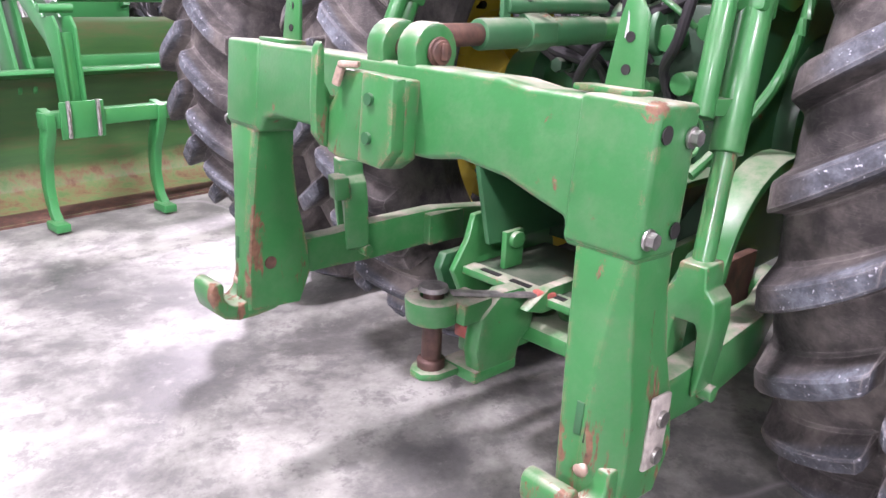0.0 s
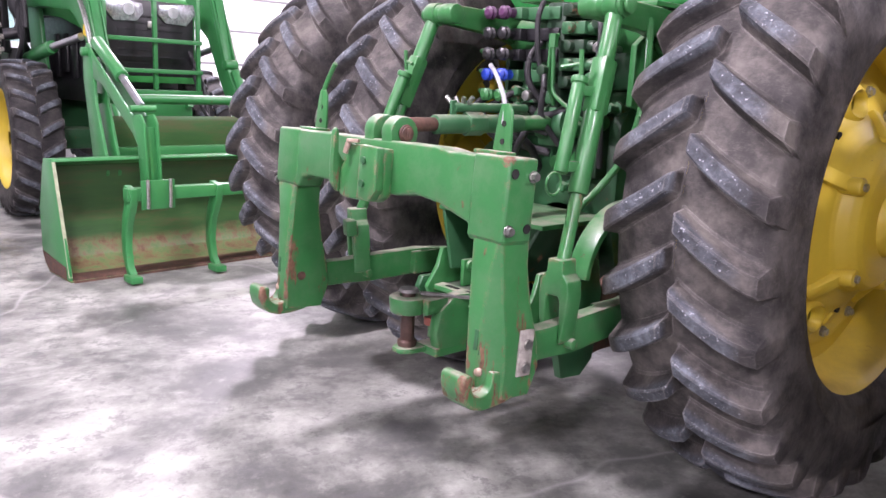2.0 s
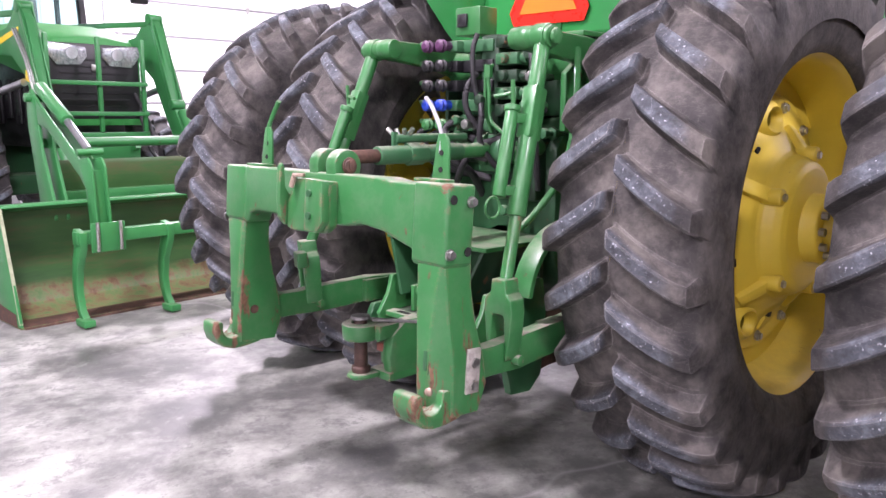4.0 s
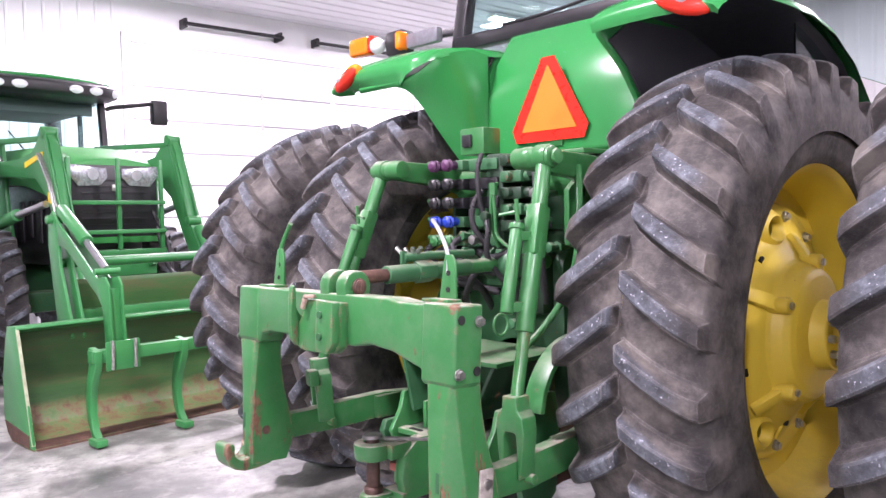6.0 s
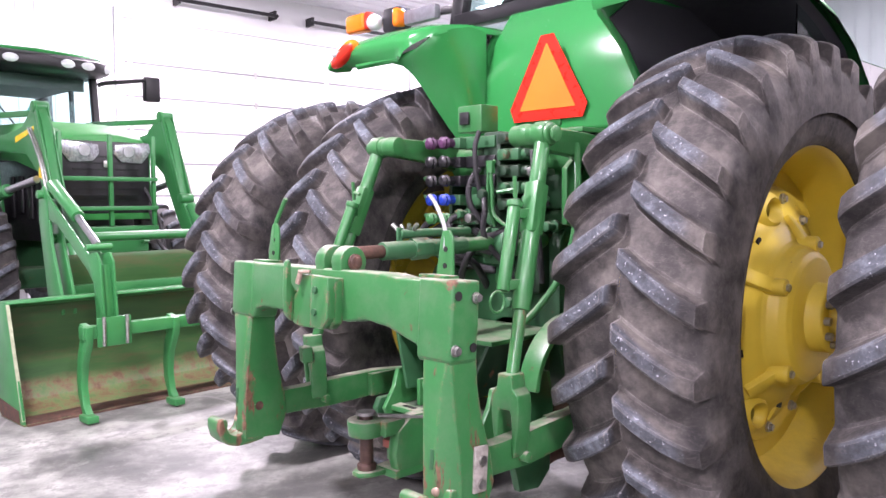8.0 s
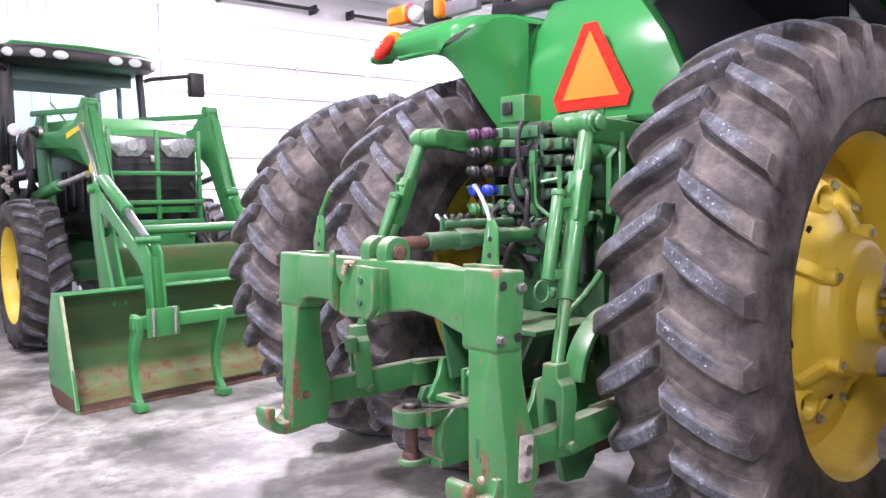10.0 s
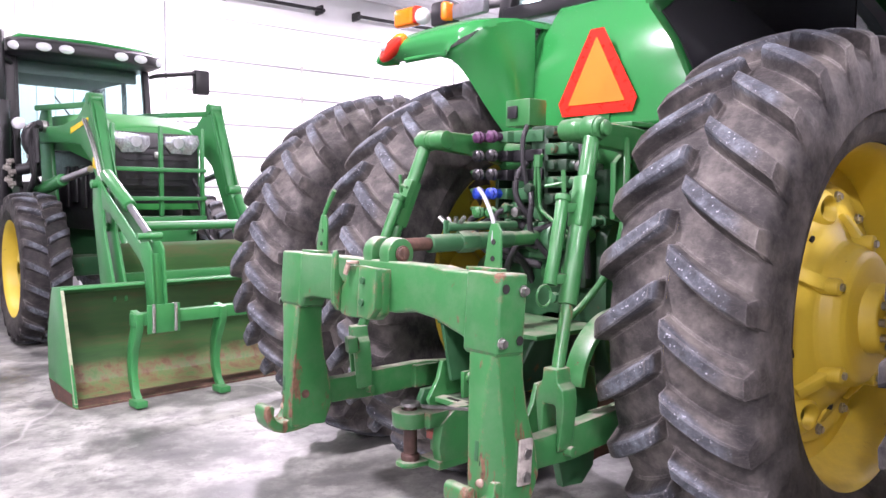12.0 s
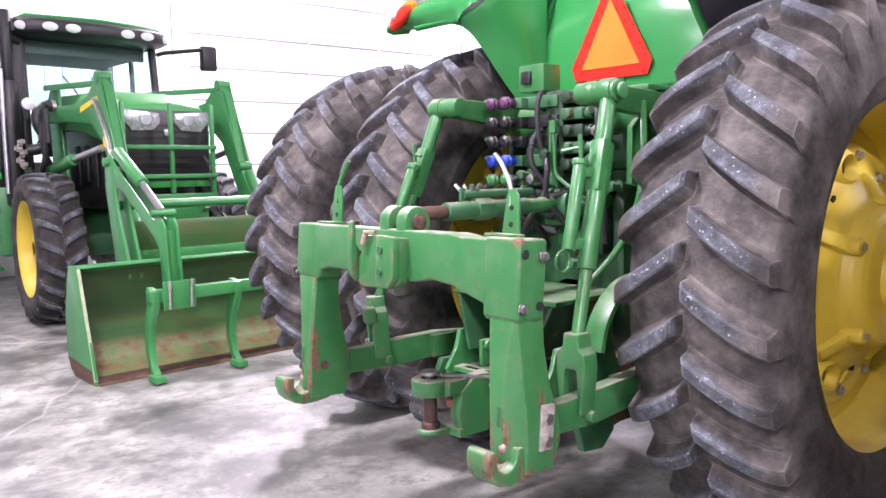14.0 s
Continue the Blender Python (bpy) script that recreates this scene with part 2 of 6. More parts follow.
def concrete():
    m, n, l, b = base("polished_concrete")
    g = coords(n)
    mp = n.new("ShaderNodeMapping")
    mp.inputs["Location"].default_value = (3.7, 1.2, 0)
    mp.inputs["Rotation"].default_value = (0, 0, 0.5)
    mp.inputs["Scale"].default_value = (1.0, 0.88, 1.0)
    l.new(g.outputs["Position"], mp.inputs[0])
    a = noise_node(n, l, 1.5, 12, 0.68, mp.outputs[0], 0.15)
    c2 = noise_node(n, l, 8.5, 11, 0.78, mp.outputs[0], 0.1)
    f = noise_node(n, l, 110, 4, 0.7, g.outputs["Position"])
    c = ramp(n, l, a.outputs[0], ((0.37, (0.059, 0.063, 0.058)), (0.45, (0.118, 0.123, 0.112)), (0.53, (0.238, 0.247, 0.222)), (0.62, (0.385, 0.40, 0.358)))).outputs[0]
    c = mixc(n, l, ramp(n, l, c2.outputs[0], ((0.42, (0.6, 0.6, 0.6)), (0.485, (0, 0, 0)))).outputs[0], c, (0.105, 0.107, 0.105))
    c = mixc(n, l, ramp(n, l, c2.outputs[0], ((0.555, (0, 0, 0)), (0.65, (0.32, 0.32, 0.32)))).outputs[0], c, (0.46, 0.475, 0.425))
    c = mixc(n, l, mul(n, l, f.outputs[0], 0.2), c, (0.16, 0.16, 0.16))
    # oil spots and hairline cracks
    spot = n.new("ShaderNodeTexVoronoi")
    spot.inputs["Scale"].default_value = 1.3
    l.new(g.outputs["Position"], spot.inputs["Vector"])
    sm = ramp(n, l, spot.outputs["Distance"], ((0.06, (1, 1, 1)), (0.13, (0, 0, 0))))
    c = mixc(n, l, mul(n, l, sm.outputs[0], mul(n, l, a.outputs[0], 0.9)), c, (0.10, 0.10, 0.105))
    cr = n.new("ShaderNodeTexVoronoi")
    cr.feature = "DISTANCE_TO_EDGE"
    cr.inputs["Scale"].default_value = 0.24
    wob = n.new("ShaderNodeVectorMath")
    wob.operation = "ADD"
    wn = noise_node(n, l, 0.6, 3, 0.5, g.outputs["Position"])
    l.new(g.outputs["Position"], wob.inputs[0])
    l.new(wn.outputs["Color"], wob.inputs[1])
    l.new(wob.outputs[0], cr.inputs["Vector"])
    cm = ramp(n, l, cr.outputs["Distance"], ((0.0012, (0.22, 0.22, 0.22)), (0.004, (0, 0, 0))))
    c = mixc(n, l, cm.outputs[0], c, (0.68, 0.67, 0.66))
    l.new(c, b.inputs["Base Color"])
    r = ramp(n, l, a.outputs[0], ((0.3, (0.34,) * 3), (0.7, (0.52,) * 3)))
    l.new(r.outputs[0], b.inputs["Roughness"])
    bump(n, l, b, mul(n, l, mul(n, l, c2.outputs[0], 0.5), mul(n, l, f.outputs[0], 0.5), "ADD"), 0.12, 0.006)
    return m


M_FLOOR = concrete()


def glass(name, tint):
    m, n, l, b = base(name)
    b.inputs["Base Color"].default_value = (*tint, 1)
    b.inputs["Roughness"].default_value = 0.02
    b.inputs["Transmission Weight"].default_value = 1.0
    b.inputs["IOR"].default_value = 1.25
    return m


M_GLASS = glass("cab_glass", (0.74, 0.89, 0.87))


def glow(name, col, strength):
    m, n, l, b = base(name)
    b.inputs["Base Color"].default_value = (0.9, 0.9, 0.9, 1)
    b.inputs["Emission Color"].default_value = (*col, 1)
    b.inputs["Emission Strength"].default_value = strength
    return m


M_LAMP = glow("lit_lamp_diffuser", (1.0, 0.98, 0.96), 14)


def bucket_steel():
    """Green paint scoured down to bare, rusty steel near the cutting edge."""
    m, n, l, b = base("scoured_shaded_bucket_paint")
    g = coords(n)
    sep = n.new("ShaderNodeSeparateXYZ")
    l.new(g.outputs["Position"], sep.inputs[0])
    mp = n.new("ShaderNodeMapping")
    mp.inputs["Scale"].default_value = (1.0, 0.35, 2.2)
    l.new(g.outputs["Position"], mp.inputs[0])
    w = noise_node(n, l, 4, 8, 0.7, mp.outputs[0])
    f = noise_node(n, l, 11, 8, 0.72, g.outputs["Position"])
    zz = mul(n, l, sep.outputs[2], mul(n, l, w.outputs[0], 0.22), "ADD")
    worn = ramp(n, l, zz, ((0.245, (1, 1, 1)), (0.305, (0, 0, 0))))
    bare = ramp(n, l, f.outputs[0], ((0.34, (0.100, 0.052, 0.028)), (0.44, (0.140, 0.096, 0.048)), (0.52, (0.120, 0.150, 0.058)), (0.64, (0.065, 0.140, 0.042))))
    # green set darker than the loader's, to carry the shade inside the bucket
    green = ramp(n, l, w.outputs[0], ((0.3, (0.022, 0.066, 0.020)), (0.52, (0.032, 0.096, 0.024)), (0.64, (0.066, 0.085, 0.030)), (0.72, (0.10, 0.052, 0.026))))
    c = mixc(n, l, worn.outputs[0], green.outputs[0], bare.outputs[0])
    l.new(c, b.inputs["Base Color"])
    b.inputs["Roughness"].default_value = 0.5
    bump(n, l, b, f.outputs[0], 0.15, 0.006)
    return m


M_BUCKET = bucket_steel()


# ---- mesh helpers ----
def thing(name, at, label, category, group=""):
    ob = new(name)
    ob.empty_display_size = 0.1
    ob.matrix_basis = pose(*at)
    return tagged(ob, label, category, group)


def origin(ob):
    at = Vector(ob.matrix_basis.translation)
    while ob.parent:
        ob = ob.parent
        at += ob.matrix_basis.translation
    return at


SETTING = Matrix.Identity(4)


def settle(x=0.0, y=0.0, z=0.0, turn=0.0, lean=0.0, at=(0, 0, 0), scale=(1, 1, 1)):
    """Where the parts that follow are set: moved, turned about the upright and leaned about x through at, or scaled from at."""
    global SETTING
    SETTING = Matrix.Translation((x, y, z)) @ Matrix.Translation(at) @ Euler((radians(lean), 0, radians(turn))).to_matrix().to_4x4() @ Matrix.Diagonal((*scale, 1)) @ Matrix.Translation(-Vector(at))


def part(name, bm, material, parent, label="", bevel=0.0, smooth=35, seg=2):
    """One mesh object under parent, from a bmesh in world places (parents are never turned)."""
    bmesh.ops.transform(bm, matrix=SETTING, verts=bm.verts)
    bmesh.ops.remove_doubles(bm, verts=bm.verts, dist=0.00005)
    bmesh.ops.recalc_face_normals(bm, faces=bm.faces)
    if bevel:
        hard = [e for e in bm.edges if len(e.link_faces) == 2 and e.calc_face_angle(0) > 0.6]
        bmesh.ops.bevel(bm, geom=hard, offset=bevel, segments=seg, profile=0.5, affect="EDGES", clamp_overlap=True)
    me = bpy.data.meshes.new(name)
    if parent is not None:
        bmesh.ops.translate(bm, verts=bm.verts, vec=-origin(parent))
    for f in bm.faces:
        f.smooth = True
    bm.to_mesh(me)
    bm.free()
    me.set_sharp_from_angle(angle=radians(smooth))
    for mt in (material if isinstance(material, (list, tuple)) else [material]):
        me.materials.append(mt)
    ob = new(name, me)
    ob.parent = parent
    return tagged(ob, label) if label else ob


def box(bm, x0, x1, y0, y1, z0, z1, turn=None):
    m = Matrix.Translation(((x0 + x1) / 2, (y0 + y1) / 2, (z0 + z1) / 2))
    if turn is not None:
        m = m @ turn
    bmesh.ops.create_cube(bm, size=1, matrix=m @ Matrix.Diagonal((abs(x1 - x0), abs(y1 - y0), abs(z1 - z0), 1)))
    return bm


def prism(bm, poly, axis, a, b):
    """A polygon of (u, v) pairs drawn out from a to b along an axis; (u, v) are the other two in order."""
    k = "xyz".index(axis)

    def at(p, w):
        q = list(p)
        q.insert(k, w)
        return q

    lo, hi = [bm.verts.new(at(p, a)) for p in poly], [bm.verts.new(at(p, b)) for p in poly]
    bm.faces.new(lo)
    bm.faces.new(hi)
    for i in range(len(poly)):
        j = (i + 1) % len(poly)
        bm.faces.new((lo[i], lo[j], hi[j], hi[i]))
    return bm


def rod(bm, p, q, r, r2=None, seg=20, caps=True):
    p, q = Vector(p), Vector(q)
    d = q - p
    m = Matrix.Translation((p + q) / 2) @ d.to_track_quat("Z", "Y").to_matrix().to_4x4()
    bmesh.ops.create_cone(bm, cap_ends=caps, segments=seg, radius1=r, radius2=r if r2 is None else r2, depth=d.length, matrix=m)
    return bm


def bar(bm, p, q, w, h, side=(0, 0, 1)):
    """A flat bar from p to q, h thick along side and w wide across it."""
    p, q = Vector(p), Vector(q)
    d = (q - p).normalized()
    s = (Vector(side) - d * d.dot(Vector(side))).normalized()
    c = d.cross(s)
    m = Matrix((c, s, d)).transposed().to_4x4()
    m.translation = (p + q) / 2
    bmesh.ops.create_cube(bm, size=1, matrix=m @ Matrix.Diagonal((w, h, (q - p).length, 1)))
    return bm


def sweep(bm, pts, r, seg=10):
    """A bent tube through the points."""
    pts = [Vector(p) for p in pts]
    fine = []
    for i in range(len(pts) - 1):
        p0, p1, p2, p3 = pts[max(i - 1, 0)], pts[i], pts[i + 1], pts[min(i + 2, len(pts) - 1)]
        for k in range(6):
            t = k / 6
            fine.append(0.5 * (2 * p1 + (p2 - p0) * t + (2 * p0 - 5 * p1 + 4 * p2 - p3) * t * t + (3 * p1 - p0 - 3 * p2 + p3) * t ** 3))
    fine.append(pts[-1])
    rings, up = [], Vector((0.13, 0.27, 0.95))
    for i, p in enumerate(fine):
        d = (fine[min(i + 1, len(fine) - 1)] - fine[max(i - 1, 0)]).normalized()
        s = (up - d * d.dot(up)).normalized()
        c = d.cross(s)
        rings.append([bm.verts.new(p + (s * math.cos(a) + c * math.sin(a)) * r) for a in [2 * math.pi * j / seg for j in range(seg)]])
    for a, b in zip(rings, rings[1:]):
        for j in range(seg):
            bm.faces.new((a[j], a[(j + 1) % seg], b[(j + 1) % seg], b[j]))
    bm.faces.new(rings[0])
    bm.faces.new(rings[-1])
    return bm


def turned(bm, prof, at=(0, 0, 0), axis="x", seg=64, closed=False):
    """A profile of (along, radius) pairs turned round an axis through at."""
    rings = []
    for u, r in prof:
        ring = []
        for j in range(seg):
            a = 2 * math.pi * j / seg
            c, s = r * math.cos(a), r * math.sin(a)
            v = {"x": (u, c, s), "y": (c, u, s), "z": (c, s, u)}[axis]
            ring.append(bm.verts.new(Vector(v) + Vector(at)))
        rings.append(ring)
    pairs = list(zip(rings, rings[1:])) + ([(rings[-1], rings[0])] if closed else [])
    for a, b in pairs:
        for j in range(seg):
            bm.faces.new((a[j], a[(j + 1) % seg], b[(j + 1) % seg], b[j]))
    if not closed:
        for ring, (u, r) in ((rings[0], prof[0]), (rings[-1], prof[-1])):
            if r > 0.0005:
                bm.faces.new(ring)
    return bm


def loft(bm, sections):
    rings = [[bm.verts.new(p) for p in s] for s in sections]
    for a, b in zip(rings, rings[1:]):
        for j in range(len(a)):
            k = (j + 1) % len(a)
            bm.faces.new((a[j], a[k], b[k], b[j]))
    bm.faces.new(rings[0])
    bm.faces.new(rings[-1])
    return bm


def arc(cy, cz, r, a0, a1, n):
    return [(cy + r * math.cos(radians(a0 + (a1 - a0) * i / n)), cz + r * math.sin(radians(a0 + (a1 - a0) * i / n))) for i in range(n + 1)]


B = bmesh.new


# ---- wheels ----
def tyre_mesh(R, half, bead, lugs, phase, lug_h, name, mat):
    """An agricultural tyre, moulded in one: each half of the tread is a grid sheared along the bars, which rise from it."""
    bm = B()
    k = half
    step = 2 * math.pi / lugs
    top_w, foot_w = 0.30, 0.46
    cols = [0.0, 0.035, 0.105, 0.14, 0.33, 0.365, 0.435, 0.48, 0.72]
    lift = [0.0, 0.10, 0.93, 1.0, 1.0, 0.93, 0.10, 0.0, 0.0]
    # rows across the tread: share of the half width, radius of the carcass, height of the bar
    rows = [(0.0, R - lug_h, 0.0), (0.025, R - lug_h, 0.0), (0.055, R - lug_h, 0.85), (0.09, R - lug_h, 1.0), (0.25, R - lug_h * 1.03, 0.99), (0.42, R - lug_h * 1.10, 0.97),
            (0.60, R - lug_h * 1.24, 0.98), (0.76, R - lug_h * 1.46, 1.02), (0.90, R - lug_h * 1.80, 1.12), (0.970, R - lug_h * 2.2, 1.28), (1.00, R - lug_h * 2.75, 1.05), (1.025, R - lug_h * 3.4, 0.45),
            (1.035, R - lug_h * 4.1, 0.10), (1.04, R - lug_h * 4.6, 0.0), (1.03, bead + (R - bead) * 0.35, 0.0), (0.935, bead + 0.035, 0.0), (0.90, bead + 0.018, 0.0), (0.84, bead, 0.0), (0.70, bead - 0.01, 0.0)]
    span = 0.158 / 0.975
    for side in (-1, 1):
        rings = []
        for s, r0, h in rows:
            ring = []
            shear = span * (1 - min(s, 1.0) ** 0.85) * 1.05
            widen = 0.86 + 0.28 * min(s, 1)
            for i in range(lugs):
                for q, up in zip(cols, lift):
                    u = (q - 0.245) * (widen if q < 0.6 else 1.0)
                    a = radians(phase) + step * (i + u + (0.5 if side > 0 else 0.0)) + shear
                    r = r0 + lug_h * h * up
                    ring.append(bm.verts.new((side * k * s, -r * math.cos(a), r * math.sin(a))))
            rings.append(ring)
        for p, q in zip(rings, rings[1:]):
            n = len(p)
            for j in range(n):
                m = (j + 1) % n
                bm.faces.new((p[j], p[m], q[m], q[j]))
    bmesh.ops.recalc_face_normals(bm, faces=bm.faces)
    me = bpy.data.meshes.new(name)
    for f in bm.faces:
        f.smooth = True
    bm.to_mesh(me)
    bm.free()
    me.set_sharp_from_angle(angle=radians(28))
    me.materials.append(mat)
    return me


def disc_mesh(side, r_out, prof, holes, seg=120):
    """A dished wheel disc with hand holes. prof: (along, radius) from the rim inwards; holes: (angle, radius, half length, half width)."""
    bm = B()
    rings = []
    for u, r in prof:
        rings.append([bm.verts.new((side * u, r * math.cos(2 * math.pi * j / seg), r * math.sin(2 * math.pi * j / seg))) for j in range(seg)])
    for a, b in zip(rings, rings[1:]):
        for j in range(seg):
            k = (j + 1) % seg
            c = (a[j].co + a[k].co + b[j].co + b[k].co) / 4
            rr, an = math.hypot(c.y, c.z), math.degrees(math.atan2(c.z, c.y))
            open_here = False
            for ha, hr, hl, hw in holes:
                d = math.radians((an - ha + 180) % 360 - 180) * rr
                if (d / hl) ** 2 + ((rr - hr) / hw) ** 2 < 1:
                    open_here = True
            if not open_here:
                bm.faces.new((a[j], a[k], b[k], b[j]))
    return bm


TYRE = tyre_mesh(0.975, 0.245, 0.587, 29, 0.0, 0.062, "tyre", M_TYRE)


def densify(prof, n):
    out = []
    for (u0, r0), (u1, r1) in zip(prof, prof[1:]):
        for i in range(n):
            t = i / n
            out.append((u0 + (u1 - u0) * t, r0 + (r1 - r0) * t))
    return out + [prof[-1]]


def seat_on(wheel, ob):
    """Fix a part to a wheel."""
    ob.parent = wheel
    return ob


def rear_wheel(parent, x, side, outer, z=0.954):
    """A dual wheel: yellow cast disc bolted to the rim, tyre, hub and bolts. side: +1 where it faces +x."""
    turns = [72 * k for k in range(5)]
    dish = [(0.033, 0.458), (0.047, 0.452), (0.051, 0.436), (0.053, 0.385), (0.066, 0.350), (0.098, 0.312), (0.118, 0.280), (0.128, 0.260), (0.140, 0.249), (0.172, 0.239), (0.195, 0.223), (0.206, 0.202), (0.210, 0.180), (0.213, 0.10)]
    prof = densify(dish, 5)

    def face(r):
        """How far out the dish stands at a radius."""
        for (u0, r0), (u1, r1) in zip(dish, dish[1:]):
            if r0 >= r >= r1:
                return u0 + (u1 - u0) * (r0 - r) / max(1e-6, r0 - r1)
        return 0.05

    holes = [(100 + a, 0.372, 0.056, 0.036) for a in turns]
    bm = disc_mesh(side, 0.46, prof, holes, 180)
    bmesh.ops.solidify(bm, geom=bm.faces[:], thickness=0.016)
    disc = part("wheel", bm, M_YELLOW, None, "yellow steel dual wheel with dusty ribbed tyre")
    disc.parent = parent
    disc.matrix_basis = pose(x - parent.location.x, -parent.location.y, z - parent.location.z)
    tyre = new("tyre", TYRE)
    tyre.parent = disc
    tagged(tyre, "dusty black rubber tyre with chevron lugs")
    bm = B()
    turned(bm, [(-0.212, 0.603), (-0.200, 0.613), (-0.186, 0.599), (-0.170, 0.575), (-0.10, 0.561), (-0.05, 0.536), (0.05, 0.536), (0.10, 0.561), (0.170, 0.575),
                (0.186, 0.599), (0.200, 0.613), (0.212, 0.603), (0.198, 0.581), (0.170, 0.561), (0.10, 0.550), (0.05, 0.524),
                (-0.05, 0.524), (-0.10, 0.550), (-0.170, 0.561), (-0.198, 0.581)], seg=96, closed=True)
    rim = part("rim", bm, M_YELLOW, None)
    rim.parent = disc
    # lugs of the rim behind the disc, each held by two bolts
    for a in turns:
        bm = B()
        r0, r1, n = 0.40, 0.535, 10
        poly = [(r1 * math.cos(radians(66 + a + q)), r1 * math.sin(radians(66 + a + q))) for q in [-27 + 54 * i / n for i in range(n + 1)]]
        poly += [(r0 * math.cos(radians(66 + a + q)), r0 * math.sin(radians(66 + a + q))) for q in [22 - 44 * i / n for i in range(n + 1)]]
        prism(bm, poly, "x", side * -0.005, side * 0.030)
        seat_on(disc, part("rim_lug", bm, M_YELLOW, None, bevel=0.004))
        for q in (-14, 14):
            w = radians(66 + a + q)
            c, sn = math.cos(w), math.sin(w)
            bm = B()
            rod(bm, (side * 0.045, 0.412 * c, 0.412 * sn), (side * 0.062, 0.412 * c, 0.412 * sn), 0.019, seg=16)
            rod(bm, (side * 0.062, 0.412 * c, 0.412 * sn), (side * 0.073, 0.412 * c, 0.412 * sn), 0.013, seg=6)
            seat_on(disc, part("wheel_bolt", bm, M_ZINC, None))
        # raised collar round each hand hole
        w0 = radians(100 + a)
        bm = B()
        rings = []
        for kl, kw, u in ((0.094, 0.070, -0.004), (0.078, 0.056, 0.016), (0.064, 0.044, 0.028), (0.054, 0.034, 0.022), (0.052, 0.032, -0.012)):
            ring = []
            for q in range(32):
                w = 2 * math.pi * q / 32
                rr, tt = 0.372 + kw * math.sin(w), kl * math.cos(w) / 0.372
                ring.append(bm.verts.new((side * (u + 0.5 * (face(rr) + face(0.372))), rr * math.cos(w0 + tt), rr * math.sin(w0 + tt))))
            rings.append(ring)
        for p, q in zip(rings, rings[1:]):
            for j in range(32):
                bm.faces.new((p[j], p[(j + 1) % 32], q[(j + 1) % 32], q[j]))
        bmesh.ops.solidify(bm, geom=bm.faces[:], thickness=0.006)
        seat_on(disc, part("hole_collar", bm, M_YELLOW, None, smooth=70))
        # lug on the shoulder of the dish, with its bolt
        d = Vector((0, math.cos(radians(8 + a)), math.sin(radians(8 + a))))
        bm = B()
        bar(bm, d * 0.225 + Vector((side * 0.178, 0, 0)), d * 0.345 + Vector((side * 0.078, 0, 0)), 0.050, 0.030, (1, 0, 0))
        rod(bm, d * 0.250 + Vector((side * 0.12, 0, 0)), d * 0.250 + Vector((side * 0.196, 0, 0)), 0.029, seg=20)
        seat_on(disc, part("clamp_pad", bm, M_YELLOW, None, bevel=0.008, seg=2))
        bm = B()
        rod(bm, d * 0.250 + Vector((side * 0.194, 0, 0)), d * 0.250 + Vector((side * 0.206, 0, 0)), 0.013, seg=6)
        seat_on(disc, part("pad_bolt", bm, M_ZINC, None))
        e = Vector((0, math.cos(radians(126 + a)), math.sin(radians(126 + a))))
        bm = B()
        rod(bm, e * 0.325 + Vector((side * 0.06, 0, 0)), e * 0.325 + Vector((side * (face(0.325) + 0.004), 0, 0)), 0.014, seg=16)
        seat_on(disc, part("drilled_hole", bm, M_SLOT, None))
        f = Vector((0, math.cos(radians(54 + a)), math.sin(radians(54 + a))))
        bm = B()
        bar(bm, f * 0.335 + Vector((side * (face(0.335) + 0.002), 0, 0)), f * 0.385 + Vector((side * (face(0.385) + 0.002), 0, 0)), 0.045, 0.012, (1, 0, 0))
        seat_on(disc, part("cast_tab", bm, M_YELLOW, None, bevel=0.003))
    bm = B()
    turned(bm, [(side * 0.10, 0.05), (side * 0.206, 0.124), (side * 0.216, 0.119), (side * 0.262, 0.118), (side * 0.268, 0.111), (side * 0.268, 0.060),
                (side * (0.56 if not outer else 0.30), 0.058)], seg=48)
    seat_on(disc, part("hub", bm, M_YELLOW if not outer else M_BLACK, None, bevel=0.003))
    for i in range(10):
        w = 2 * math.pi * i / 10
        bm = B()
        rod(bm, (side * 0.262, 0.090 * math.cos(w), 0.090 * math.sin(w)), (side * 0.288, 0.090 * math.cos(w), 0.090 * math.sin(w)), 0.014, seg=6)
        seat_on(disc, part("hub_bolt", bm, M_ZINC, None))
    # made-up disc: imitates green bodywork showing through a hand hole
    if side > 0 and not outer:
        bm = rod(B(), (0.05, -0.352, 0.075), (face(0.36) + 0.010, -0.352, 0.075), 0.026, seg=20)
        seat_on(disc, part("hole_green", bm, M_GLOSS, None, "green disc standing for green seen through a hole"))
    return disc


# ---- the shed ----
X0, X1, Y0, Y1 = -9.73, 6.5, -10.0, 11.0
D0, D1, DTOP = 2.12, 7.6, 4.12
ROOM = dict(turn=-2.7, at=(X0, 2.1, 0))


def structure(name, bm, mat, label, bevel=0.0):
    return tagged(part(name, bm, mat, None, label, bevel), category=name.split("_")[0], kind="structure")


structure("floor", box(B(), X0 - 0.3, X1 + 0.3, Y0 - 0.3, Y1 + 0.3, -0.15, 0), M_FLOOR, "blotchy grey polished concrete floor with stains")


settle(**ROOM)


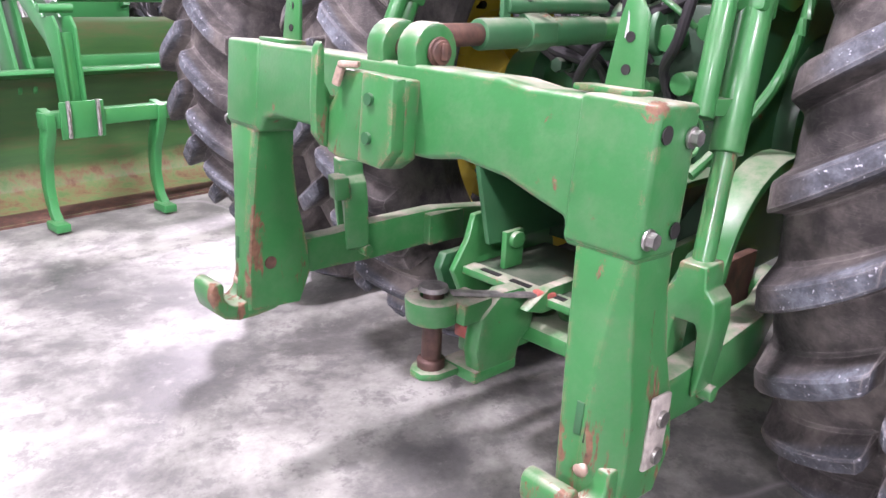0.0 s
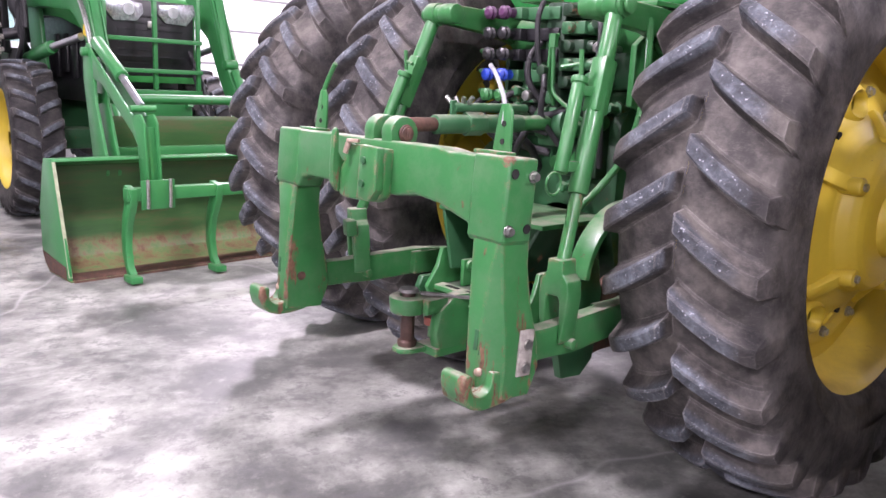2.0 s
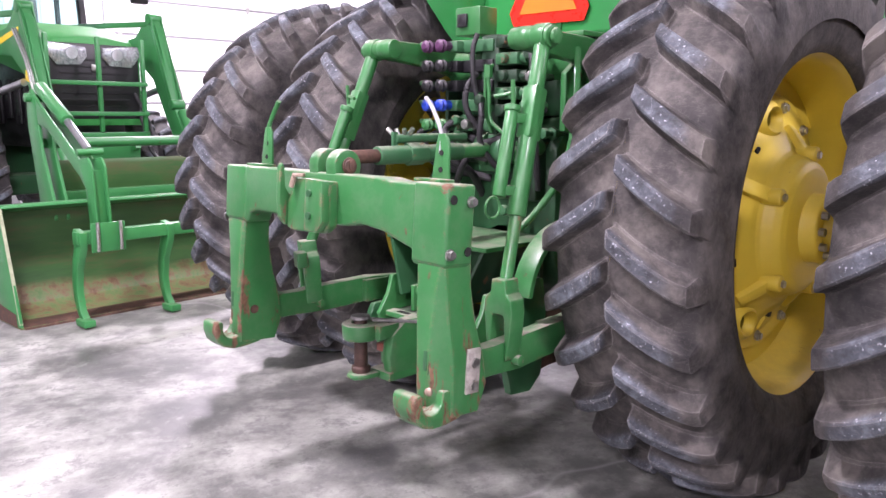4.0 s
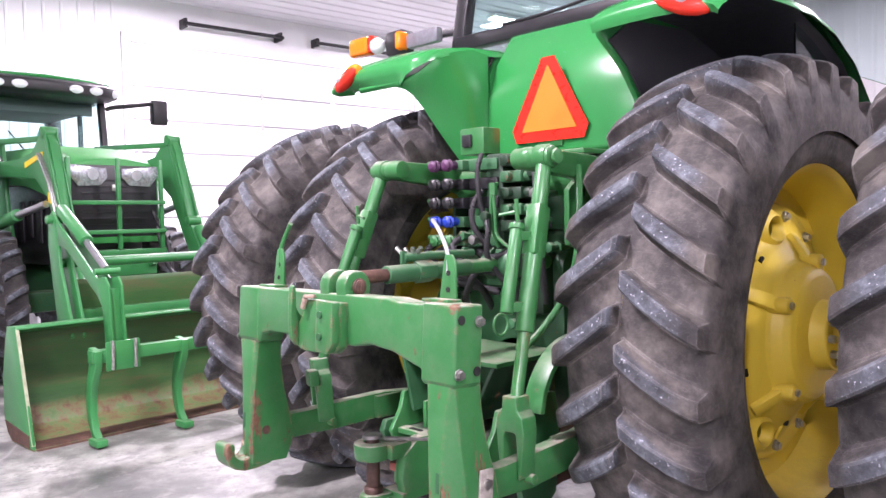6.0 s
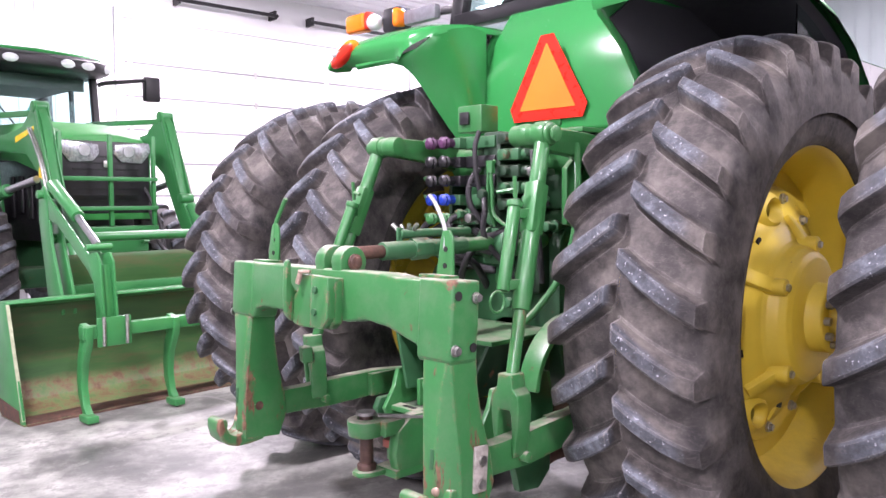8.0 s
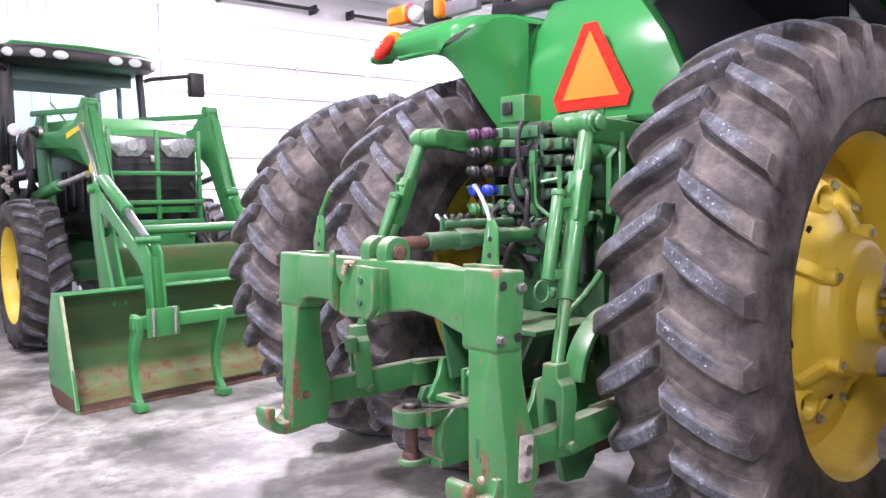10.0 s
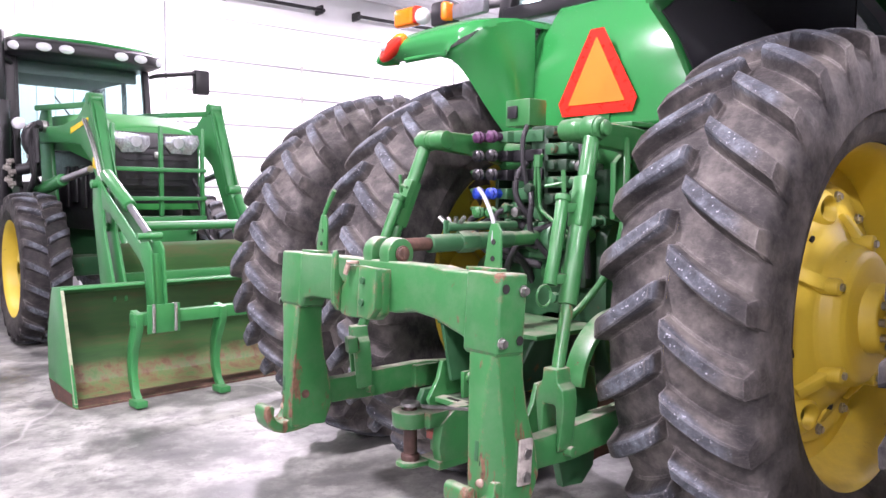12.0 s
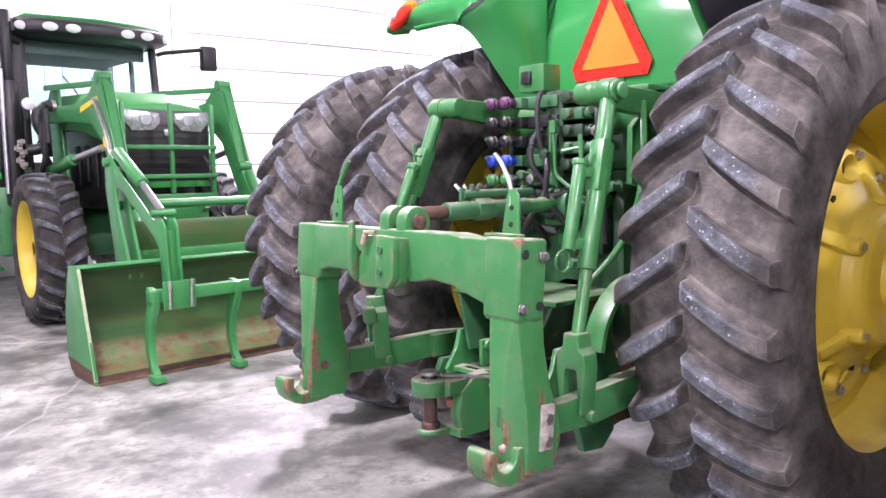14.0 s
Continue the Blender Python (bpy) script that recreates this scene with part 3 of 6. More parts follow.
def ribbed(bm, axis, c, thick, a0, a1, z0, z1, face, pitch=0.235):
    """A sheet-metal wall: a slab with narrow upright ribs standing 12 mm proud on its room side."""
    lo, hi = (c - thick, c) if face > 0 else (c, c + thick)
    (box(bm, lo, hi, a0, a1, z0, z1) if axis == "x" else box(bm, a0, a1, lo, hi, z0, z1))
    k = math.ceil(a0 / pitch)
    while k * pitch < a1 - 0.03:
        u = k * pitch
        if u > a0 + 0.03:
            poly = [(c + face * 0.0005, u - 0.022), (c + face * 0.013, u - 0.011), (c + face * 0.013, u + 0.011), (c + face * 0.0005, u + 0.022)]
            prism(bm, poly if axis == "x" else [(q, p) for p, q in poly], "z", z0, z1)
        k += 1
    return bm


bm = B()
ribbed(bm, "x", X0, 0.2, Y0, D0, 0, CEIL, 1)
ribbed(bm, "x", X0, 0.2, D1, Y1, 0, CEIL, 1)
box(bm, X0 - 0.2, X0, D0, D1, DTOP, CEIL)
structure("wall_west", bm, M_WHITE, "white ribbed sheet-metal wall round the overhead door")
structure("wall_north", ribbed(B(), "y", Y1, 0.2, X0, X1, 0, CEIL, -1), M_FAR, "unseen ribbed sheet-metal wall, greyed to cut fill light")
structure("wall_south", ribbed(B(), "y", Y0, 0.2, X0, X1, 0, CEIL, 1), M_FAR, "unseen ribbed sheet-metal wall, greyed to cut fill light")
structure("wall_east", ribbed(B(), "x", X1, 0.2, Y0, Y1, 0, CEIL, -1), M_FAR, "unseen ribbed sheet-metal wall, greyed to cut fill light")
bm = box(B(), X0 - 0.2, X1 + 0.2, Y0 - 0.2, Y1 + 0.2, CEIL, CEIL + 0.15)
for k in range(int((X1 - X0) / 0.3)):
    u = X0 + 0.3 * (k + 0.5)
    prism(bm, [(u - 0.03, CEIL - 0.0005), (u - 0.015, CEIL - 0.018), (u + 0.015, CEIL - 0.018), (u + 0.03, CEIL - 0.0005)], "y", Y0 + 0.02, Y1 - 0.02)
structure("ceiling", bm, M_CEIL, "white ribbed metal ceiling")

# trim round the door, and the dark weather seal over it
bm = B()
box(bm, X0 + 0.001, X0 + 0.05, D0 - 0.13, D0, 0, DTOP + 0.13)
box(bm, X0 + 0.001, X0 + 0.05, D1, D1 + 0.13, 0, DTOP + 0.13)
structure("trim", bm, plain("grey_door_trim", (0.55, 0.55, 0.57), 0.5, var=0.1), "pale grey steel trim beside the overhead door", 0.004)
for y0, y1 in ((2.87, 4.62), (5.25, 7.2)):
    bm = B()
    rod(bm, (X0 + 0.20, y0, 4.46), (X0 + 0.20, y1, 4.46), 0.030)
    for y in (y0 + 0.05, y1 - 0.05):
        box(bm, X0 + 0.002, X0 + 0.22, y - 0.02, y + 0.02, 4.40, 4.54)
    t = thing("door_spring", (X0 + 0.2, y0, 4.46), "black torsion spring over the overhead door", "spring", "door springs")
    part("spring", bm, M_BLACK, t)

for lx, ly in LAMPS:
    t = thing("ceiling_light", (lx, ly, CEIL - 0.05), "lit white lamp panel under the ceiling", "ceiling light", "ceiling lamps")
    part("housing", box(B(), lx - 0.11, lx + 0.11, ly - 0.37, ly + 0.37, CEIL - 0.08, CEIL - 0.02), M_WHITE, t, bevel=0.01)
    part("diffuser", box(B(), lx - 0.09, lx + 0.09, ly - 0.34, ly + 0.34, CEIL - 0.105, CEIL - 0.081), M_LAMP, t, "glowing diffuser", bevel=0.008)

settle()
# ---- the big tractor with dual rear wheels, seen from behind ----
tractor = thing("tractor", (0, 0.4, 0), "large green tractor with yellow dual rear wheels and three-point hitch", "tractor")
for side in (-1, 1):
    rear_wheel(tractor, side * 0.786, side, False)
    rear_wheel(tractor, side * 1.581, side, True)

settle(z=-0.015)
# axle housing and transmission
for side in (-1, 1):
    bm = B()
    turned(bm, [(side * 0.20, 0.25), (side * 0.30, 0.24), (side * 0.36, 0.17), (side * 0.60, 0.15), (side * 0.62, 0.19), (side * 0.66, 0.19), (side * 0.80, 0.12)], (0, 0, 0.969), seg=36)
    part("axle_housing", bm, M_GREASY, tractor)
bm = B()
prism(bm, [(-0.42, 0.70), (-0.46, 0.82), (-0.46, 1.22), (-0.38, 1.34), (1.6, 1.34), (1.6, 0.62), (-0.2, 0.58)], "x", -0.25, 0.25)
box(bm, -0.30, 0.30, -0.40, 0.25, 1.34, 1.50)
part("transmission", bm, M_GREASY, tractor, "dark greasy green transmission housing", bevel=0.02)
bm = B()
box(bm, -0.33, 0.33, 1.5, 4.2, 0.75, 1.25)
part("chassis", bm, M_GREASY, tractor, bevel=0.03)
bm = B()
loft(bm, [[(-0.45, y, 1.2), (0.45, y, 1.2), (0.45, y, z - 0.12), (0.30, y, z), (-0.30, y, z), (-0.45, y, z - 0.12)] for y, z in ((1.9, 2.15), (3.0, 2.05), (4.0, 1.92), (4.35, 1.75))])
part("hood", bm, M_GLOSS, tractor, bevel=0.03)

# unseen tanks and front axle, added to block light under the tractor
for side in (-1, 1):
    bm = box(B(), side * 0.36, side * 0.98, 1.15, 2.55, 0.50, 1.25)
    part("fuel_tank", bm, M_GLOSS, tractor, bevel=0.08, seg=3)
    bm = B()
    rod(bm, (side * 0.30, 3.30, 0.78), (side * 0.95, 3.30, 0.78), 0.11)
    part("front_axle", bm, M_GREASY, tractor)

# power take-off
bm = B()
turned(bm, [(-0.62, 0.045), (-0.46, 0.045), (-0.46, 0.12), (-0.40, 0.12)], (0, 0, 0.80), axis="y", seg=24)
part("power_take_off", bm, M_GREASY, tractor)
settle(z=-0.05)
# rear wall under the cab window, inner fender walls and fenders
bm = B()
prof = [(-0.10, 1.66), (-0.16, 1.70), (-0.15, 1.95), (-0.09, 2.12), (0.02, 2.27), (0.06, 2.27), (-0.05, 2.12), (-0.11, 1.95), (-0.12, 1.70), (-0.06, 1.66)]
prism(bm, prof, "x", -0.40, 0.44)
part("rear_panel", bm, M_GLOSS, tractor, "glossy green panel under the cab window", bevel=0.012)


def fender_side(side):
    """Inner wall, curved top and lip of one rear fender."""
    xi = side * 0.43
    bm = B()
    wall = [(-0.10, 1.66), (-0.15, 1.68), (-0.17, 1.72), (-0.24, 1.85), (-0.33, 1.95), (-0.42, 2.015), (-0.475, 2.05), (-0.49, 2.085), (-0.45, 2.125), (-0.30, 2.185), (-0.10, 2.225), (0.30, 2.23), (0.9, 2.0), (0.9, 1.66)]
    if side < 0:
        wall = [(-0.02, 1.56), (-0.10, 1.60), (-0.11, 1.85), (-0.11, 2.08), (-0.05, 2.18), (0.30, 2.20), (0.9, 2.0), (0.9, 1.56)]
    prism(bm, wall, "x", xi - 0.012, xi + 0.012)
    part("fender_wall", bm, M_GLOSS, tractor, bevel=0.004)
    # shell: a flat crown over the tyre that rolls down at the rear into a short skirt
    crown = ([(-0.486, 2.020), (-0.498, 2.042)] if side < 0 else []) + [(-0.505, 2.062), (-0.518, 2.090), (-0.505, 2.118), (-0.46, 2.150), (-0.38, 2.178), (-0.24, 2.198), (-0.05, 2.208), (0.20, 2.205), (0.42, 2.165), (0.62, 2.08), (0.80, 1.94), (0.92, 1.76), (0.98, 1.58)]
    wide = 1.12 if side < 0 else 0.90
    sect = ([(0.405, -0.045)] if side < 0 else []) + [(0.425 + (wide - 0.425) * k, dz) for k, dz in ((0, -0.010), (0.11, 0.002), (0.28, 0.010), (0.51, 0.012), (0.74, 0.004), (0.885, -0.014), (0.964, -0.040), (1, -0.070))]
    bm = B()
    rings = []
    inboard = (0.60, 0.60, 0.58, 0.54, 0.50, 0.455, 0.42) if side < 0 else ()
    for i, (y, z) in enumerate(crown):
        least = inboard[i] if i < len(inboard) else 0.0
        tuck = max(0.0, 1 - i / (6 if side < 0 else 4)) ** 2
        rings.append([(side * (x if x < 0.7 else x - tuck * 0.05 * (x - 0.7) / 0.42), y + tuck * 0.10 * max(0, (x - 0.75) / 0.37) ** 2, z + dz * (1 - 0.6 * tuck) + 0.22 * tuck * max(0, x - 0.88)) for x, dz in [(max(x, least + 0.004 * j), dz) for j, (x, dz) in enumerate(sect)]])
    verts = [[bm.verts.new(p) for p in ring] for ring in rings]
    for p, q in zip(verts, verts[1:]):
        for k in range(len(p) - 1):
            bm.faces.new((p[k], p[k + 1], q[k + 1], q[k]))
    bmesh.ops.solidify(bm, geom=bm.faces[:], thickness=0.014)
    part("fender", bm, M_GLOSS, tractor, "glossy green rounded rear fender", smooth=60)
    if side < 0:
        edge = [(0.90, -0.492, 2.045), (0.75, -0.492, 2.045), (0.60, -0.492, 2.045), (0.50, -0.480, 2.065), (0.44, -0.43, 2.125), (0.412, -0.34, 2.155), (0.403, -0.24, 2.175), (0.398, -0.145, 2.16), (0.398, -0.145, 1.97), (0.398, -0.145, 1.76), (0.398, -0.13, 1.55)]
        lip = [(0.90, -0.480, 2.022), (0.75, -0.478, 2.022), (0.66, -0.474, 2.022), (0.605, -0.465, 2.005), (0.575, -0.452, 1.980), (0.553, -0.435, 1.948), (0.535, -0.41, 1.905), (0.512, -0.36, 1.825), (0.49, -0.30, 1.74), (0.465, -0.24, 1.66), (0.44, -0.16, 1.55)]
        bm = B()
        rows = []
        for i, (p, q) in enumerate(zip(edge, lip)):
            p, q = Vector(p), Vector(q)
            h = 0.008 + 0.045 * min(1, max(0, (i - 2) / 4)) * (1 - max(0, i - 7) / 5)
            rows.append([bm.verts.new((side * (v.x - 0.5 * h * math.sin(math.pi * t)), v.y - h * math.sin(math.pi * t), v.z)) for t in (0, 0.17, 0.33, 0.5, 0.67, 0.83, 1.0) for v in (p.lerp(q, t),)])
        for p, q in zip(rows, rows[1:]):
            for k in range(6):
                bm.faces.new((p[k], p[k + 1], q[k + 1], q[k]))
        bmesh.ops.solidify(bm, geom=bm.faces[:], thickness=0.010)
        part("fender_flange", bm, M_GLOSS, tractor, "glossy green rolled fender edge", smooth=70)
    # black liner under the crown
    bm = B()
    under = ([(-0.480, 2.105)] if side < 0 else []) + [(-0.40, 2.140), (-0.20, 2.165), (0.10, 2.155), (0.36, 2.085), (0.56, 2.01), (0.72, 1.88), (0.84, 1.72), (0.90, 1.58)]
    verts = [[bm.verts.new((side * x, y, z)) for x in ((0.62, 0.75, 0.95, 1.0 if k == 0 else 1.08) if side < 0 else (0.445, 0.60, 0.75, 0.875))] for k, (y, z) in enumerate(under)]
    for p, q in zip(verts, verts[1:]):
        for k in range(len(p) - 1):
            bm.faces.new((p[k], p[k + 1], q[k + 1], q[k]))
    bmesh.ops.solidify(bm, geom=bm.faces[:], thickness=0.006)
    part("fender_liner", bm, M_DARK, tractor, "matt black inner fender liner", smooth=60)
    # tail lamp at the rear lip
    tail = side * (wide - 0.135)
    bm = B()
    bmesh.ops.create_uvsphere(bm, u_segments=20, v_segments=12, radius=1, matrix=Matrix.Translation((tail, -0.500, 2.098)) @ Euler((radians(-28), side * radians(22), side * radians(8))).to_matrix().to_4x4() @ Matrix.Diagonal((0.105, 0.035, 0.045, 1)))
    lamp = part("tail_lamp", bm, M_LENS, tractor, "red and amber oval tail lamp")
    bm = B()
    bmesh.ops.create_uvsphere(bm, u_segments=12, v_segments=8, radius=1, matrix=Matrix.Translation((tail + side * 0.015, -0.535, 2.105)) @ Matrix.Diagonal((0.022, 0.018, 0.02, 1)))
    part("lamp_eye", bm, M_CLEAR, lamp)
    bm = B()
    bmesh.ops.create_uvsphere(bm, u_segments=14, v_segments=8, radius=1, matrix=Matrix.Translation((tail - side * 0.05, -0.498, 2.122)) @ Euler((radians(-28), side * radians(22), 0)).to_matrix().to_4x4() @ Matrix.Diagonal((0.058, 0.036, 0.036, 1)))
    part("amber_lens", bm, M_AMBER, lamp)


for side in (-1, 1):
    fender_side(side)
# black liners of the wheel arches, carried low to put shade in as colour
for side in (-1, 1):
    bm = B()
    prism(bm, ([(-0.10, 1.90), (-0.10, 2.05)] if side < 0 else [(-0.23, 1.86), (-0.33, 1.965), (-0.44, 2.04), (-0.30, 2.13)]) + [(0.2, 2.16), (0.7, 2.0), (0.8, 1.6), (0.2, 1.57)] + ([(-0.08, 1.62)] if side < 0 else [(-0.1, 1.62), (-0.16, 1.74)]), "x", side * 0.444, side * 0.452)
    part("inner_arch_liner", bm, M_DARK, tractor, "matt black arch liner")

# cab with posts, glass and roof
for x, y in ((-0.84, 0.12), (0.84, 0.12), (-0.84, 1.75), (0.84, 1.75)):
    bm = B()
    bar(bm, (x, y, 2.23 if y < 1 else 1.5), (x * 0.93, y + (0.10 if y < 1 else -0.15), 3.02), 0.070, 0.085, (1, 0, 0))
    part("cab_post", bm, M_BLACK, tractor, "black cab post", bevel=0.015)
bm = B()
bar(bm, (-0.84, 0.12, 2.315), (0.84, 0.12, 2.315), 0.07, 0.075, (0, 0, 1))
part("window_frame", bm, M_BLACK, tractor, "black lower window frame", bevel=0.015)
bm = B()
loft(bm, [[(sx * 0.86 * k, 0.16 + (1 - k) * 0.2, z), (0.86 * k, 0.16 + (1 - k) * 0.2, z), (0.86 * k, 1.85, z), (sx * 0.86 * k, 1.85, z)] for sx in (-1,) for z, k in ((3.0, 1.0), (3.06, 1.02), (3.16, 0.94))])
part("cab_roof", bm, M_GLOSS, tractor, bevel=0.03)
bm = box(B(), -0.80, 0.80, 0.150, 0.157, 2.35, 3.0)
part("rear_window", bm, M_GLASS, tractor, "clear curved rear cab window").visible_shadow = False
for x in (-0.83, 0.83):
    part("side_window", box(B(), x - 0.003, x + 0.003, 0.2, 1.7, 2.0, 2.98), M_GLASS, tractor).visible_shadow = False
part("cab_floor", box(B(), -0.8, 0.8, 0.2, 1.9, 1.52, 1.6), M_BLACK, tractor, bevel=0.01)
bm = B()
box(bm, -0.25, 0.25, 0.75, 0.88, 2.0, 2.75)
box(bm, -0.25, 0.25, 0.78, 1.25, 1.9, 2.02)
part("seat", bm, M_BLACK, tractor, bevel=0.05)
bm = B()
sweep(bm, [(-0.55, 0.135, 2.37), (-0.2, 0.13, 2.375), (0.25, 0.13, 2.42)], 0.008)
part("wiper", bm, M_BLACK, tractor)
# lamp bar on the left side of the cab
bm = B()
bar(bm, (-0.84, 0.15, 2.40), (-1.30, 0.02, 2.385), 0.03, 0.04)
arm = part("lamp_arm", bm, M_BLACK, tractor, "black bracket with amber and white lamps", bevel=0.006)
for (x0, x1, mat, nm) in ((-1.56, -1.40, M_AMBER, "amber_lamp"), (-1.40, -1.36, M_LENS, "red_lamp"), (-1.165, -1.12, M_AMBER, "side_amber_lamp")):
    bm = B()
    z = 2.395 if x0 < -1.3 else 2.375
    box(bm, x0, x1, -0.045, 0.03, z - 0.05, z + 0.05)
    part(nm, bm, mat, arm, bevel=0.02, seg=3)
bm = B()
bmesh.ops.create_uvsphere(bm, u_segments=16, v_segments=10, radius=0.045, matrix=Matrix.Translation((-1.315, -0.03, 2.375)))
part("work_lamp", bm, M_CLEAR, arm)
part("lamp_body", box(B(), -1.27, -1.13, -0.02, 0.08, 2.31, 2.44), M_BLACK, arm, bevel=0.02)
part("mirror_housing", box(B(), -1.12, -0.88, 0.0, 0.05, 2.33, 2.41), plain("grey_plastic", (0.16, 0.16, 0.18), 0.4), arm, bevel=0.015)

# slow-moving-vehicle triangle
smv_c = Vector((-0.035, -0.158, 1.745))


def tri(w, h, cut, lift=0.0):
    x, z0 = w / 2, smv_c.z + lift
    return [(smv_c.x - x, z0 + cut), (smv_c.x - x + cut * 0.4, z0), (smv_c.x + x - cut * 0.4, z0), (smv_c.x + x, z0 + cut), (smv_c.x + cut * 0.6, z0 + h), (smv_c.x - cut * 0.6, z0 + h)]


smv = part("warning_triangle", prism(B(), tri(0.40, 0.35, 0.055), "y", -0.172, -0.168), M_RED, tractor, "orange warning triangle with red reflective border")
part("orange_field", prism(B(), tri(0.285, 0.268, 0.004, 0.045), "y", -0.1755, -0.1728), M_ORANGE, smv)
part("triangle_bracket", box(B(), -0.10, 0.03, -0.167, -0.13, 1.72, 1.80), M_GREEN, tractor, bevel=0.004)

settle()
# rock shaft and lift arms
bm = B()
rod(bm, (-0.34, -0.36, 1.52), (0.34, -0.36, 1.52), 0.075, seg=28)
part("rock_shaft", bm, M_GREEN, tractor)
for side in (-1, 1):
    y_end, z_end = -0.763, 1.574
    bm = B()
    poly = [(-0.30, 1.455), (-0.30, 1.580), (-0.45, 1.600)] + arc(y_end, z_end, 0.038, 70, 260, 8) + [(-0.52, 1.512)]
    prism(bm, poly, "x", side * 0.315, side * 0.370)
    lift = part("lift_arm", bm, M_GREEN, tractor, "green cast lift arm", bevel=0.012)
    bm = B()
    rod(bm, (side * 0.29, y_end, z_end), (side * 0.450, y_end, z_end), 0.036, seg=24)
    rod(bm, (side * 0.455, y_end, z_end), (side * 0.47, y_end, z_end), 0.026, seg=16)
    part("pivot_pin", bm, M_GREEN, lift, bevel=0.006)
    # lift link: eye, screw tube, locking sleeve and lower fork
    top, low = Vector((side * 0.412, y_end, z_end)), Vector((side * 0.50, -1.03, 0.82))
    d = (low - top).normalized()
    bm = B()
    rod(bm, top - Vector((0.026, 0, 0)), top + Vector((0.026, 0, 0)), 0.042, seg=24)
    rod(bm, top, top + d * 0.30, 0.026, 0.027)
    if side > 0:
        rod(bm, top + d * 0.26, top + d * 0.585, 0.030, seg=24)
    link = part("lift_link", bm, M_GREEN, tractor, "green lift link with sliding tube", bevel=0.005)
    bm = B()
    if side > 0:
        bar(bm, top + d * 0.17, top + d * 0.34, 0.060, 0.056, (1, 0, 0))
    else:
        bar(bm, top + d * 0.17, top + d * 0.36, 0.056, 0.052, (1, 0, 0))
        rod(bm, top + d * 0.34, top + d * 0.52, 0.024)
    part("sleeve", bm, M_GREEN, link, bevel=0.008)
    off = Vector((side * -0.025, -0.066 if side > 0 else -0.060, 0))
    bm = B()
    rod(bm, top + d * 0.235 + off, top + d * 0.52 + off, 0.021, seg=18)
    rod(bm, top + d * 0.23 + off, top + d * 0.25 + off, 0.026, seg=18)
    bar(bm, top + d * 0.27 + off * 1.0, top + d * 0.27, 0.03, 0.03)
    bar(bm, top + d * 0.50 + off * 1.0, top + d * 0.50, 0.03, 0.03)
    part("side_tube", bm, M_GREEN, link, bevel=0.003)
    bm = B()
    rod(bm, top + d * 0.22 + off, top + d * 0.22 + off + Vector((0, -0.005, 0.07)), 0.007, seg=8)
    sweep(bm, [top + d * 0.22 + off + Vector((0, 0, 0.03)), top + d * 0.22 + off + Vector((-0.06 * side, -0.02, 0.02))], 0.006)
    part("spring_clip", bm, M_GREEN, link)
    bm = B()
    rod(bm, top + d * 0.50, low, 0.020, seg=18)
    part("screw_rod", bm, M_CHIP if side > 0 else M_GREEN, link, "worn green screw rod" if side > 0 else "")
    if side > 0:
        bm = B()
        ringc = top + d * 0.53 + off + Vector((0.005, -0.030, -0.02))
        sweep(bm, [ringc + Vector((0, 0.032 * math.cos(a), 0.032 * math.sin(a))) for a in [radians(30 * k) for k in range(13)]], 0.004, 8)
        part("ring_pin", bm, M_GREEN, link)
    # fork straddling the lower link
    settle(y=0.0, z=0.015)
    bm = B()
    x = low.x
    arch = [(x - 0.038, 0.595), (x - 0.048, 0.67), (x - 0.054, 0.735), (x - 0.050, 0.775), (x - 0.030, 0.795), (x - 0.026, 0.835), (x + 0.026, 0.835), (x + 0.030, 0.795), (x + 0.050, 0.775), (x + 0.054, 0.735), (x + 0.048, 0.67), (x + 0.038, 0.595),
            (x + 0.030, 0.588), (x + 0.0275, 0.605), (x + 0.0275, 0.64), (x + 0.024, 0.715), (x + 0.018, 0.728), (x - 0.018, 0.728), (x - 0.024, 0.715), (x - 0.0275, 0.64), (x - 0.0275, 0.605), (x - 0.030, 0.588)]
    prism(bm, arch, "y", low.y - 0.032, low.y + 0.032)
    box(bm, x - 0.062, x - 0.048, low.y - 0.022, low.y + 0.022, 0.725, 0.770)
    if side < 0:
        box(bm, x + 0.010, x + 0.070, low.y - 0.060, low.y - 0.020, 0.740, 0.800)
        bmesh.ops.rotate(bm, cent=(x, low.y, 0.70), matrix=Euler((radians(4), 0, radians(-20))).to_matrix(), verts=bm.verts)
    fork = part("lift_fork", bm, M_HITCH, link, "green forged fork at the lift link foot", bevel=0.008, seg=3)
    settle()

settle(z=-0.025)
